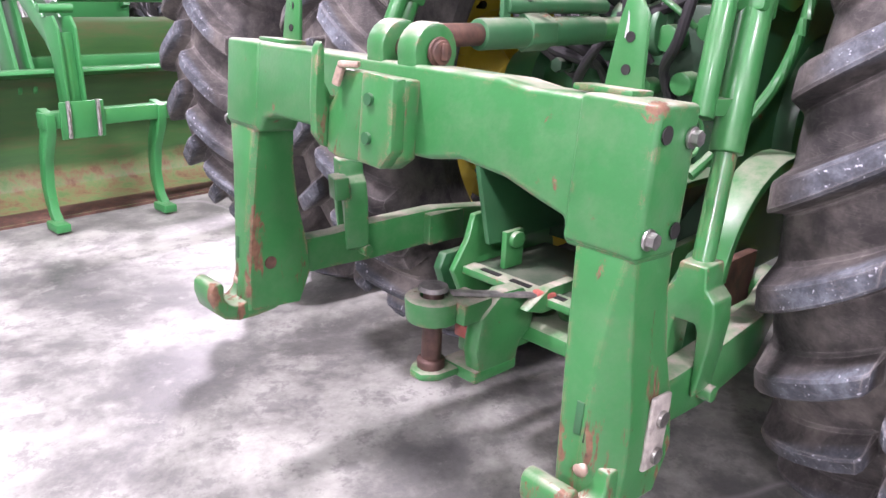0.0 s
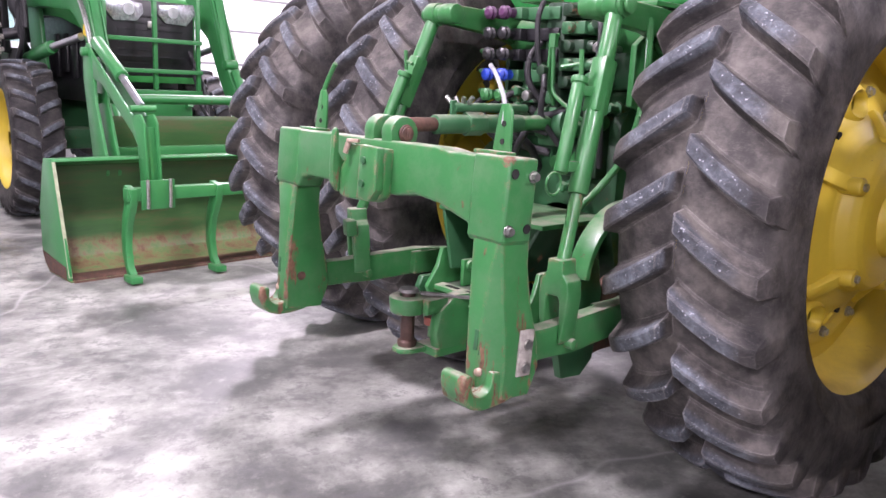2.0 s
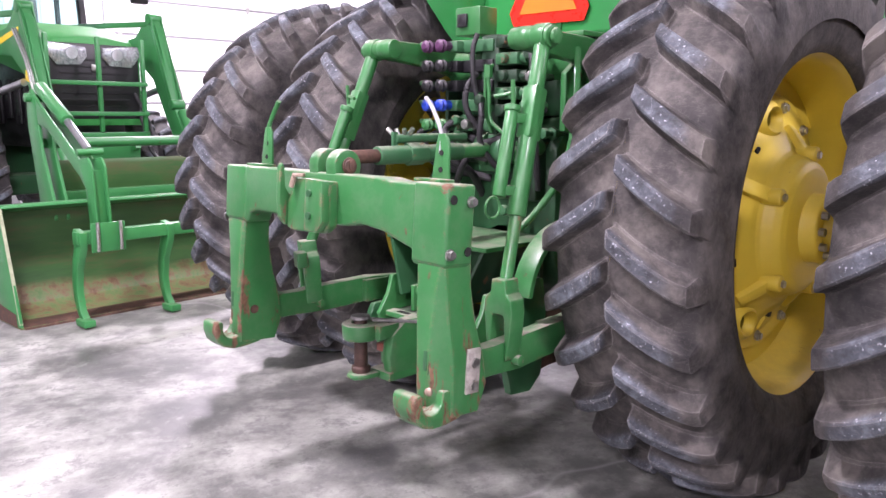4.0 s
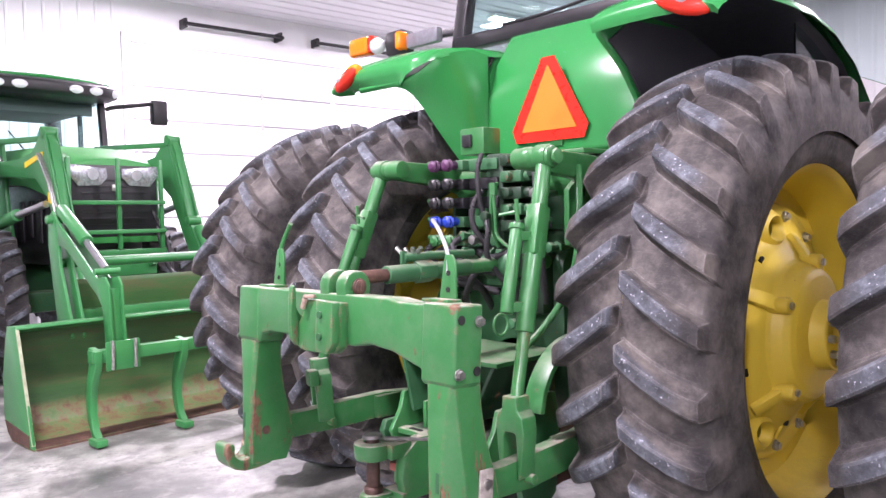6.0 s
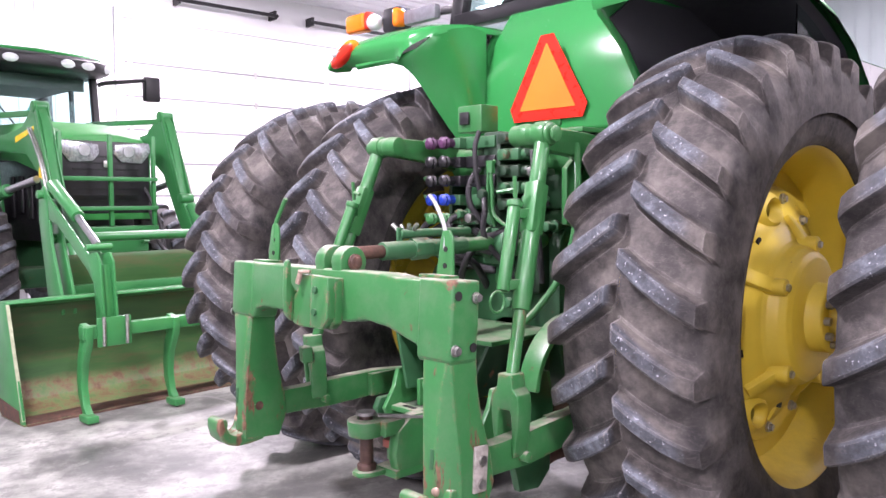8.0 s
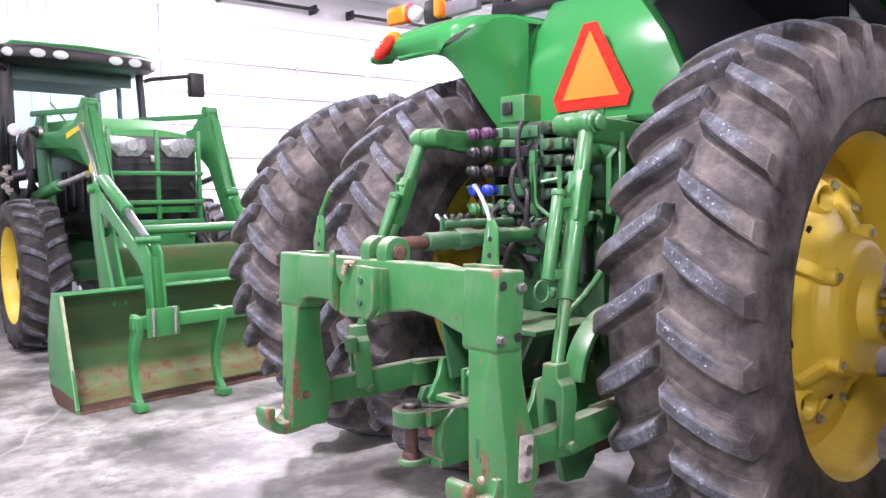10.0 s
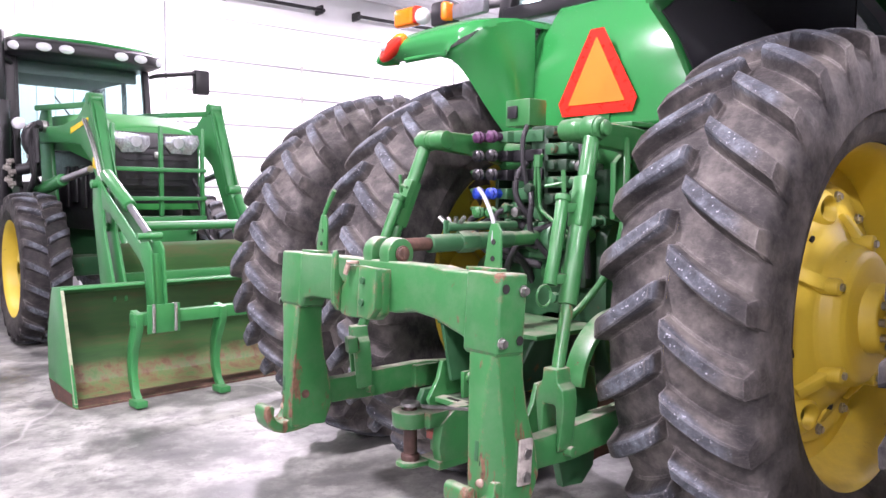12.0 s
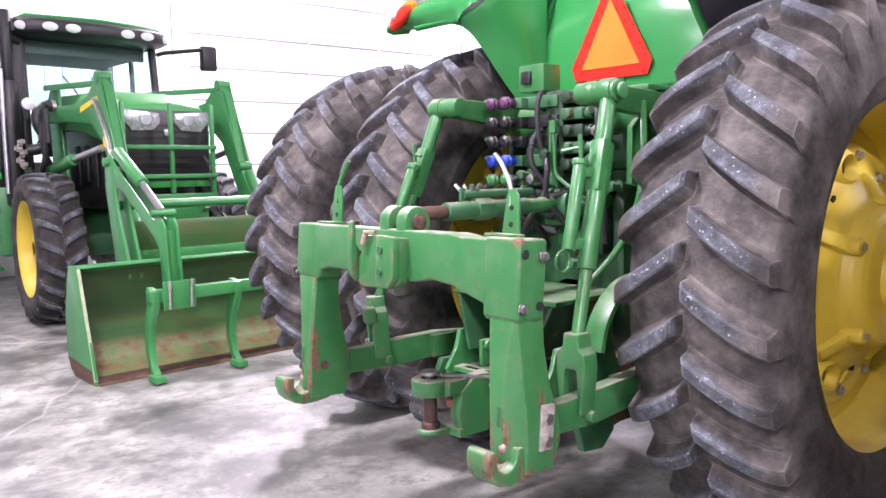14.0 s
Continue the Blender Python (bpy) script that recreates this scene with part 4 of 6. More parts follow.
# lower links
for side in (-1, 1):
    bm = B()
    x1, x0 = side * 0.50, side * 0.40
    sec = []
    for y, z, h, x in ((-1.36, 0.645, 0.046, x1), (-1.10, 0.640, 0.046, x1), (-0.98, 0.640, 0.052, x1), (-0.75, 0.648, 0.050, x1 * 0.97), (-0.45, 0.640, 0.045, x0)):
        w = 0.026
        sec.append([(x - w, y, z - h), (x + w, y, z - h), (x + w, y, z + h), (x - w, y, z + h)])
    loft(bm, sec)
    for y in (-0.45,):
        x = x0
        rod(bm, (x - 0.035, y, 0.645), (x + 0.035, y, 0.645), 0.055, seg=24)
    ll = part("lower_link", bm, M_HITCH, tractor, "dusty green lower lift link", bevel=0.006)
    bm = B()
    rod(bm, (x1 - 0.052, -1.01, 0.625), (x1 + 0.052, -1.01, 0.625), 0.016)
    part("fork_pin", bm, M_HITCH, ll, bevel=0.003)
    bm = B()
    box(bm, x1 - side * 0.065, x1 - side * 0.030, -0.80, -0.66, 0.60, 0.69)
    part("stop_block", bm, M_HITCH, ll, bevel=0.005)

settle(x=0.03, z=-0.03)
# sway plates beside the lower links, curved guards
for side in (1,):
    bm = B()
    pts = arc(-0.62, 0.75, 0.26, 172, 60, 14)
    inner = arc(-0.62, 0.75, 0.238, 60, 172, 14)
    prism(bm, pts + inner, "x", side * 0.365, side * 0.44)
    part("sway_guard", bm, M_GREEN, tractor, "curved green sway block guard", bevel=0.004)
for side in (-1, 1):
    bm = B()
    prism(bm, [(-0.86, 0.50), (-0.90, 0.60), (-0.88, 0.72 if side > 0 else 0.64)] + ([(-0.79, 0.80), (-0.70, 0.82)] if side > 0 else []) + [(-0.66, 0.70 if side > 0 else 0.64), (-0.68, 0.47), (-0.74, 0.42), (-0.84, 0.43)], "x", side * 0.315, side * 0.345)
    part("side_plate", bm, M_GREASY, tractor, bevel=0.006)
    bm = B()
    prism(bm, [(-0.69, 0.47), (-0.66, 0.70), (-0.60, 0.74), (-0.46, 0.74), (-0.46, 0.48), (-0.62, 0.48)], "x", side * 0.30, side * 0.325)
    part("rusty_plate", bm, M_RUST, tractor, bevel=0.004)

settle(y=0.02, at=(0, 0, 0.42), scale=(0.90, 1, 0.83), z=0.04)
# drawbar support box, its inside panels near-black to paint in the shade
bm = B()
prism(bm, [(-0.275, 0.935), (0.29, 0.935), (0.29, 0.915), (-0.275, 0.915)], "y", -0.87, -0.50)
part("support_top_plate", bm, M_GREEN, tractor, bevel=0.003)
for x, xb in ((-0.262, -0.232), (0.275, 0.170)):
    s = 1 if x > 0 else -1
    bm = B()
    sec = []
    for y in (-0.865, -0.52):
        sec.append([(x, y, 0.915), (x - s * 0.018, y, 0.915), (xb - s * 0.03 - s * 0.018, y, 0.66), (xb - s * 0.03, y, 0.66)])
    loft(bm, sec)
    part("support_cheek", bm, M_DARKGREEN if x > 0 else M_GREASY, tractor, bevel=0.003)
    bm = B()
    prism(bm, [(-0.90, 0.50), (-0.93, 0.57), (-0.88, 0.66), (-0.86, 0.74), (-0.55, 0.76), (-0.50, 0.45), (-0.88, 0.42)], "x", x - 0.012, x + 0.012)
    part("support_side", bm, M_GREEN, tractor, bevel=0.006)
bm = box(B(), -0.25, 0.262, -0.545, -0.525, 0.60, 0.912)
part("support_back", bm, M_DARKGREEN, tractor)
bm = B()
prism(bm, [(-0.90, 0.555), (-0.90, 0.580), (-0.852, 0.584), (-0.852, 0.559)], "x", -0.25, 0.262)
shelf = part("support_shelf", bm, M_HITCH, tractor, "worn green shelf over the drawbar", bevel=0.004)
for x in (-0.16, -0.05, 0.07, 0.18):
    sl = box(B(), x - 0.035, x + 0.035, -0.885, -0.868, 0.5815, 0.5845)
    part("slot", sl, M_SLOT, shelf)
part("support_floor", box(B(), -0.249, 0.261, -0.851, -0.56, 0.556, 0.578), M_DARKGREEN, tractor, bevel=0.003)
bm = B()
prism(bm, [(-0.90, 0.425), (-0.90, 0.475), (-0.86, 0.480), (-0.60, 0.455), (-0.60, 0.425)], "x", -0.25, 0.275)
part("support_lower_bar", bm, M_GREEN, tractor, bevel=0.008)
for x in (-0.12, 0.18, 0.24):
    part("support_bolt", rod(B(), (x, -0.88, 0.405), (x, -0.88, 0.43), 0.014, seg=6), M_ZINC, tractor)
bm = B()
box(bm, -0.175, -0.155, -0.83, -0.76, 0.579, 0.70)
rod(bm, (-0.18, -0.795, 0.672), (-0.14, -0.795, 0.672), 0.026, seg=16)
part("support_lug", bm, M_GREEN, tractor, bevel=0.004)

settle(x=-0.057, y=0.15, z=-0.07)
# drawbar with clevis, pin and handle
bm = B()
box(bm, -0.045, 0.045, -1.16, -0.10, 0.513, 0.560)
db = part("drawbar", bm, M_HITCH, tractor, "worn green drawbar with clevis and hitch pin", bevel=0.006)
bm = B()
prism(bm, [(-1.20, 0.500), (-1.215, 0.560), (-1.20, 0.640), (-1.13, 0.693), (-1.06, 0.688), (-1.01, 0.635), (-1.02, 0.570), (-1.06, 0.545), (-1.07, 0.497)], "x", 0.020, 0.070)
part("clevis_cheek", bm, M_HITCH, db, bevel=0.012)
bm = B()
box(bm, -0.045, 0.070, -1.215, -1.07, 0.478, 0.510)
prism(bm, [(-0.07, -1.215), (-0.075, -1.28), (-0.05, -1.312), (-0.01, -1.312), (0.015, -1.28), (0.02, -1.215)], "z", 0.487, 0.508)
part("clevis_foot", bm, M_HITCH, db, bevel=0.008)
bm = B()
turned(bm, [(0.628, 0.026), (0.628, 0.062), (0.683, 0.066), (0.688, 0.030)], (-0.03, -1.262, 0), axis="z", seg=28, closed=True)
box(bm, -0.03, 0.06, -1.25, -1.16, 0.633, 0.683)
part("clevis_ring", bm, M_HITCH, db, bevel=0.005)
bm = B()
rod(bm, (-0.03, -1.262, 0.500), (-0.03, -1.262, 0.700), 0.024, seg=20)
turned(bm, [(0.486, 0.0), (0.486, 0.032), (0.528, 0.034), (0.533, 0.02)], (-0.03, -1.262, 0), axis="z", seg=20)
part("hitch_pin", bm, M_PIN, db, "dark rusty hitch pin", bevel=0.004)
part("pin_cap", turned(B(), [(0.700, 0.0), (0.700, 0.036), (0.710, 0.032), (0.712, 0.0)], (-0.03, -1.262, 0), axis="z", seg=20), M_LEVER, db)
bm = B()
bar(bm, (0.01, -1.245, 0.700), (0.10, -1.03, 0.668), 0.024, 0.010)
hd = part("pin_handle", bm, M_LEVER, db, "bare steel pin handle with red grip", bevel=0.003)
bm = B()
bar(bm, (0.092, -1.05, 0.674), (0.112, -1.00, 0.664), 0.028, 0.020)
part("grip", bm, M_REDPAINT, hd, bevel=0.006)
bm = B()
prism(bm, [(-1.10, 0.648), (-1.02, 0.688), (-0.92, 0.688), (-0.88, 0.628), (-0.93, 0.568), (-0.97, 0.628), (-1.04, 0.628)], "x", 0.085, 0.115)
part("latch_hook", bm, M_HITCH, db, bevel=0.006)
part("red_block", box(B(), -0.02, 0.03, -1.20, -1.13, 0.573, 0.603), M_REDPAINT, db, bevel=0.004)

settle(x=0.08, z=-0.057)
# hydraulic remotes: two stacks of couplers
for i, (mat, nm, lab) in enumerate(((M_PURPLE, "purple_cap", "purple dust cap"), (M_BLACK, "black_cap", ""), (M_BLACK, "black_cap", ""), (M_BLUE, "blue_cap", "blue dust cap"), (M_GREEN, "green_cap", ""))):
    z = 1.645 - 0.074 * i
    bm = B()
    box(bm, -0.245, -0.07, -0.55, -0.36, z - 0.024, z + 0.022)
    box(bm, -0.27, -0.22, -0.585, -0.46, z - 0.022, z + 0.02)
    valve = part("remote_valve", bm, M_BLACK if i in (1, 2) else M_VALVE, tractor, "green hydraulic remote coupler block", bevel=0.006)
    for dx in (-0.075, 0.0):
        bm = B()
        x = -0.262 + dx
        turned(bm, [(-0.648, 0.0), (-0.648, 0.012), (-0.640, 0.024), (-0.628, 0.018), (-0.620, 0.025), (-0.605, 0.018), (-0.55, 0.020)], (x, 0, z), axis="y", seg=9)
        part(nm, bm, mat, valve, lab)
    bm = B()
    rod(bm, (-0.33, -0.58, z + 0.01), (-0.39, -0.60, z + 0.012), 0.006, seg=8)
    bmesh.ops.create_uvsphere(bm, u_segments=10, v_segments=6, radius=0.011, matrix=Matrix.Translation((-0.395, -0.602, z + 0.012)))
    part("release_lever", bm, M_GREEN, valve)
settle(z=-0.035)
for i in range(5):
    z = 1.63 - 0.062 * i
    bm = B()
    box(bm, 0.03, 0.135, -0.56, -0.36, z - 0.022, z + 0.022)
    rod(bm, (0.135, -0.53, z), (0.165, -0.53, z), 0.020, seg=14)
    rod(bm, (0.08, -0.585, z), (0.08, -0.55, z), 0.018, seg=12)
    part("valve_section", bm, M_VALVE if i % 2 else M_DARKGREEN, tractor, bevel=0.006)
for pts in ([(0.033, -0.575, 1.545), (0.034, -0.60, 1.515), (0.041, -0.60, 1.43), (0.046, -0.60, 1.355), (0.072, -0.60, 1.325), (0.14, -0.60, 1.285), (0.17, -0.57, 1.25)],
            [(0.010, -0.56, 1.54), (0.010, -0.585, 1.50), (0.012, -0.585, 1.38), (0.02, -0.56, 1.30)]):
    part("oil_pipe", sweep(B(), pts, 0.0075), M_GREEN, tractor, "painted green steel oil pipe")
part("pipe_nut", rod(B(), (0.033, -0.60, 1.50), (0.033, -0.60, 1.545), 0.017, seg=6), M_GREEN, tractor)
part("hose", sweep(B(), [(-0.04, -0.58, 1.66), (-0.045, -0.60, 1.60), (-0.04, -0.60, 1.50), (-0.035, -0.58, 1.42)], 0.010), M_RUBBER, tractor, "dusty black rubber hose")
for pts in ([(-0.20, -0.55, 1.30), (-0.18, -0.62, 1.22), (-0.10, -0.55, 1.15), (-0.12, -0.45, 1.05)], [(-0.26, -0.56, 1.30), (-0.28, -0.62, 1.25), (-0.22, -0.58, 1.17), (-0.05, -0.48, 1.12)],
            [(-0.12, -0.52, 1.28), (0.0, -0.58, 1.26), (0.1, -0.54, 1.30), (0.16, -0.46, 1.36)], [(-0.30, -0.54, 1.33), (-0.34, -0.60, 1.28), (-0.30, -0.58, 1.20), (-0.2, -0.5, 1.1)]):
    part("hose", sweep(B(), pts, 0.015), M_RUBBER, tractor, "black rubber hydraulic hose")
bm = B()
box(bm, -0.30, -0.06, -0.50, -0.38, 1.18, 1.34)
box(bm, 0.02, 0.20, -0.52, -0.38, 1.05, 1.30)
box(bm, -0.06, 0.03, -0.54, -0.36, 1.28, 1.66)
# dark backing block added to close a bright gap behind the valves
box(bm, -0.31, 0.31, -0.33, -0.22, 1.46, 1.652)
part("valve_body", bm, M_DARKGREEN, tractor, "dark green valve castings and backing block", bevel=0.012)
for x, z, r in ((0.10, 1.22, 0.032), (0.15, 1.12, 0.028), (0.05, 1.10, 0.024), (-0.16, 1.24, 0.026), (-0.24, 1.22, 0.022), (0.2, 1.25, 0.03)):
    part("fitting", rod(B(), (x, -0.57, z), (x, -0.50, z), r, seg=14), M_GREEN, tractor, bevel=0.004)
for k, (x, y, z) in enumerate(((-0.14, -0.57, 1.345), (-0.07, -0.585, 1.33), (0.0, -0.59, 1.42), (0.185, -0.55, 1.40), (0.20, -0.54, 1.50), (0.19, -0.54, 1.58), (0.235, -0.50, 1.30), (-0.02, -0.60, 1.24), (-0.20, -0.56, 1.13), (0.12, -0.58, 1.02))):
    bm = B()
    rod(bm, (x, y - 0.03, z), (x, y + 0.10, z), 0.013, seg=12)
    rod(bm, (x, y - 0.032, z), (x, y - 0.008, z), 0.020, seg=6)
    rod(bm, (x, y + 0.02, z), (x, y + 0.04, z), 0.024, seg=6)
    part("hose_fitting", bm, (M_VALVE, M_ZINC, M_DARKGREEN)[k % 3], tractor, bevel=0.002)
for pts, r in (([(0.185, -0.56, 1.40), (0.19, -0.62, 1.34), (0.16, -0.62, 1.22), (0.10, -0.56, 1.14), (0.12, -0.50, 1.02)], 0.013), ([(0.20, -0.56, 1.50), (0.25, -0.61, 1.44), (0.26, -0.60, 1.25), (0.24, -0.55, 1.10)], 0.012),
               ([(-0.02, -0.61, 1.24), (-0.05, -0.64, 1.18), (-0.12, -0.60, 1.10), (-0.16, -0.52, 1.04)], 0.013), ([(-0.14, -0.58, 1.345), (-0.16, -0.63, 1.31), (-0.10, -0.63, 1.24), (0.02, -0.58, 1.20)], 0.012),
               ([(0.0, -0.60, 1.42), (0.03, -0.63, 1.36), (0.02, -0.62, 1.26), (0.06, -0.56, 1.16)], 0.011), ([(0.16, -0.52, 1.62), (0.22, -0.58, 1.56), (0.23, -0.58, 1.46), (0.22, -0.50, 1.38)], 0.011),
               ([(-0.06, -0.56, 1.52), (-0.075, -0.60, 1.46), (-0.07, -0.60, 1.38), (-0.03, -0.56, 1.30)], 0.012)):
    part("hose", sweep(B(), pts, r), M_RUBBER, tractor, "black rubber hydraulic hose")
# added dark plate, hides the bright gap beside the valve stack
part("dark_backing", box(B(), -0.348, -0.328, -0.44, -0.08, 1.28, 1.50), M_DARKGREEN, tractor, bevel=0.004)
settle(x=0.06, z=-0.053)
# control box above the remotes
bm = box(B(), -0.275, -0.145, -0.52, -0.42, 1.685, 1.79)
cb = part("control_box", bm, M_GREEN, tractor, "small green box with black outside switch", bevel=0.006)
part("switch", box(B(), -0.255, -0.205, -0.532, -0.5215, 1.715, 1.765), M_BLACK, cb, bevel=0.004)
settle(z=-0.045)
bm = B()
box(bm, -0.30, 0.32, -0.42, -0.14, 1.655, 1.672)
part("cover_plate", bm, M_GREEN, tractor, bevel=0.003)
# pierced strut beside the right lift link
bm = B()
prism(bm, [(-0.42, 1.30), (-0.52, 1.32), (-0.52, 1.52), (-0.44, 1.58), (-0.36, 1.56), (-0.34, 1.34)], "x", 0.30, 0.325)
st = part("pierced_strut", bm, M_GREEN, tractor, bevel=0.005)
for y, z in ((-0.45, 1.36), (-0.45, 1.44), (-0.45, 1.51)):
    part("strut_hole", rod(B(), (0.3255, y, z), (0.3275, y, z), 0.022, seg=18), M_SLOT, st)
part("hose", sweep(B(), [(0.37, -0.52, 1.60), (0.44, -0.62, 1.36), (0.42, -0.66, 1.18), (0.36, -0.72, 1.05), (0.33, -0.80, 0.98)], 0.012), M_GREEN, tractor, "pale green hydraulic line")
# round bosses at the ends of the rock shaft
bm = B()
rod(bm, (0.40, -0.30, 1.40), (0.50, -0.30, 1.40), 0.065, seg=28)
rod(bm, (0.50, -0.30, 1.40), (0.525, -0.30, 1.40), 0.052, seg=28)
part("shaft_boss", bm, M_GREEN, tractor, bevel=0.008)

settle(y=0.075, z=-0.012)
# top link
bm = B()
rod(bm, (0.012, -1.33, 1.208), (0.012, -1.17, 1.208), 0.022, seg=20)
tl = part("top_link", bm, M_RUST, tractor, "green top link with rusty threaded ends", bevel=0.003)
bm = B()
rod(bm, (0.012, -1.19, 1.208), (0.012, -0.80, 1.212), 0.031, seg=24)
rod(bm, (0.012, -1.06, 1.2095), (0.012, -0.98, 1.2105), 0.040, seg=6)
part("turnbuckle", bm, M_VALVE, tl, bevel=0.004)
part("end_rod", rod(B(), (0.012, -0.83, 1.212), (0.012, -0.62, 1.215), 0.027, seg=18), M_HITCH, tl)
bm = B()
rod(bm, (0.0, -1.10, 1.262), (0.0, -0.76, 1.262), 0.016, seg=14)
for y in (-1.10, -1.04, -0.80):
    box(bm, -0.006, 0.006, y - 0.012, y + 0.012, 1.21, 1.285)
part("locking_handle", bm, M_VALVE, tl, bevel=0.003)
bm = B()
for a in range(4):
    rod(bm, (0.0, -1.10 + 0.02 * a, 1.27), (-0.03 + 0.02 * a, -1.105 + 0.02 * a, 1.295), 0.008, seg=8)
part("clip_knobs", bm, M_ZINC, tl)
bm = B()
turned(bm, [(-0.055, 0.0), (-0.055, 0.065), (-0.012, 0.065), (-0.012, 0.03), (0.036, 0.03), (0.036, 0.065), (0.08, 0.065), (0.08, 0.0)], (0, -0.60, 1.215), seg=28)
box(bm, -0.06, 0.085, -0.62, -0.42, 1.13, 1.27)
part("top_link_bracket", bm, M_VALVE, tractor, bevel=0.008)

settle(y=0.066, z=-0.028, lean=-4.0, at=(0, -1.436, 0.628))
# ---- quick coupler hung on the three-point hitch ----
coupler = thing("quick_coupler", (0, -1.38, 0.52), "green quick coupler frame with chipped rusty paint and two hooks", "hitch frame")
# main beam with an arched underside
beam = [(-0.56, 0.985), (-0.56, 1.180), (-0.30, 1.182), (0.27, 1.184), (0.33, 1.176), (0.56, 1.178), (0.56, 0.955), (0.432, 0.955),
        (0.425, 0.995), (0.375, 1.008), (0.30, 1.030), (0.20, 1.040), (0.12, 1.026), (-0.14, 1.020), (-0.24, 1.030), (-0.36, 1.030), (-0.41, 1.018), (-0.425, 0.985)]
bm = prism(B(), beam, "y", -1.436, -1.336)
part("beam", bm, M_HITCH, coupler, "welded green box beam", bevel=0.010, seg=3)
for x0, x1 in ((0.43, 0.5635), (-0.5635, -0.43)):
    bm = box(B(), x0, x1, -1.4395, -1.3325, 0.962 if x0 > 0 else 0.992, 1.1815)
    part("corner_casing", bm, M_HITCH, coupler, bevel=0.009, seg=3)
for side in (-1, 1):
    bm = B()
    sec = []
    for z, yf, yb, xi, xo, cut, back in ((0.99, -1.434, -1.330, 0.446, 0.556, 0.004, 0.004), (0.90, -1.436, -1.322, 0.452, 0.556, 0.022, 0.020), (0.80, -1.437, -1.300, 0.458, 0.560, 0.036, 0.034),
                                         (0.70, -1.436, -1.266, 0.464, 0.567, 0.048, 0.048), (0.62, -1.434, -1.250, 0.467, 0.570, 0.052, 0.052), (0.54, -1.428, -1.275, 0.470, 0.566, 0.050, 0.050)):
        s = side
        sec.append([(s * xi, yf + 0.012, z), (s * (xi + 0.008), yf, z), (s * (xo - cut), yf, z), (s * xo, yf + back, z), (s * xo, yb, z), (s * xi, yb, z)])
    loft(bm, sec)
    col = part("column", bm, M_CHIP, coupler, "chipped green upright with worn edges", bevel=0.004, smooth=22)
    # hook at its foot
    hook = [(-1.305, 0.62), (-1.290, 0.585), (-1.300, 0.555), (-1.345, 0.532), (-1.40, 0.522), (-1.445, 0.520), (-1.482, 0.529), (-1.508, 0.550), (-1.521, 0.585),
            (-1.522, 0.612), (-1.514, 0.623), (-1.496, 0.624), (-1.488, 0.616)]
    hook += arc(-1.452, 0.596, 0.036, 165, 345, 8) + [(-1.412, 0.62)]
    bm = prism(B(), hook, "x", side * 0.474, side * 0.562)
    part("hook", bm, M_CHIP, col, "green hook with worn seat", bevel=0.007, seg=3)
    bm = B()
    bmesh.ops.create_uvsphere(bm, u_segments=16, v_segments=10, radius=0.014, matrix=Matrix.Translation((side * 0.518, -1.428, 0.612)) @ Matrix.Diagonal((1, 0.6, 1, 1)))
    part("latch_tip", bm, M_COPPER, col, "bare pinkish worn steel latch tip")
    bm = box(B(), side * 0.494, side * 0.520, -1.4345, -1.4305, 0.66, 0.735)
    part("latch_slot", bm, M_SLOT, col)
    part("latch_bar", box(B(), side * 0.500, side * 0.514, -1.438, -1.4348, 0.67, 0.725), M_GREASY, col, bevel=0.002)
    plate = part("wear_plate", box(B(), side * 0.567, side * 0.577, -1.340, -1.286, 0.600, 0.730), M_WORN, col, "bare galvanised wear plate with two bolts", bevel=0.006)
    for z in (0.625, 0.69):
        part("plate_bolt", rod(B(), (side * 0.577, -1.312, z), (side * 0.584, -1.312, z), 0.014, seg=12), M_ZINC, plate)
    part("side_rivet", rod(B(), (side * 0.462, -1.37, 0.66), (side * 0.4715, -1.37, 0.66), 0.016, seg=14), M_RUST, col)
    # bolts and holes near the top
    for y, z in ((-1.352, 1.135), (-1.424, 0.995)):
        bm = B()
        rod(bm, (side * 0.565, y, z), (side * 0.580, y, z), 0.012, seg=6)
        rod(bm, (side * 0.565, y, z), (side * 0.569, y, z), 0.016, seg=16)
        part("bolt", bm, M_ZINC, coupler, "zinc hexagon bolt")
    for y, z in ((-1.420, 1.140), (-1.355, 1.000)):
        part("bolt_hole", rod(B(), (side * 0.5655, y, z), (side * 0.5675, y, z), 0.013, seg=16), M_SLOT, coupler, "black disc for a bolt hole")
    # pierced uprights that carry the latch handles
    x = side * 0.44
    bm = B()
    zt = 1.315 if side > 0 else 1.32
    prism(bm, [(x - 0.034, 1.178), (x + 0.034, 1.178), (x + 0.026, zt - 0.02), (x + 0.012, zt), (x - 0.014, zt), (x - 0.022, zt - 0.03)], "y", -1.352, -1.342)
    up = part("handle_bracket", bm, M_GREEN, coupler, "pierced green latch bracket", bevel=0.003)
    part("bracket_foot", box(B(), x - 0.055, x + 0.05, -1.40, -1.342, 1.1795, 1.190), M_HITCH, up, bevel=0.003)
    for z in (1.215, 1.262):
        part("bracket_hole", rod(B(), (x + 0.002, -1.3535, z), (x + 0.002, -1.3522, z), 0.008, seg=14), M_SLOT, up)
    bm = B()
    if side > 0:
        sweep(bm, [(x - 0.005, -1.347, 1.26), (x - 0.012, -1.345, 1.32), (x - 0.055, -1.34, 1.385), (x - 0.085, -1.34, 1.415)], 0.0062)
    else:
        sweep(bm, [(x + 0.0, -1.347, 1.25), (x + 0.0, -1.345, 1.32), (x + 0.02, -1.34, 1.37), (x + 0.05, -1.34, 1.41)], 0.008)
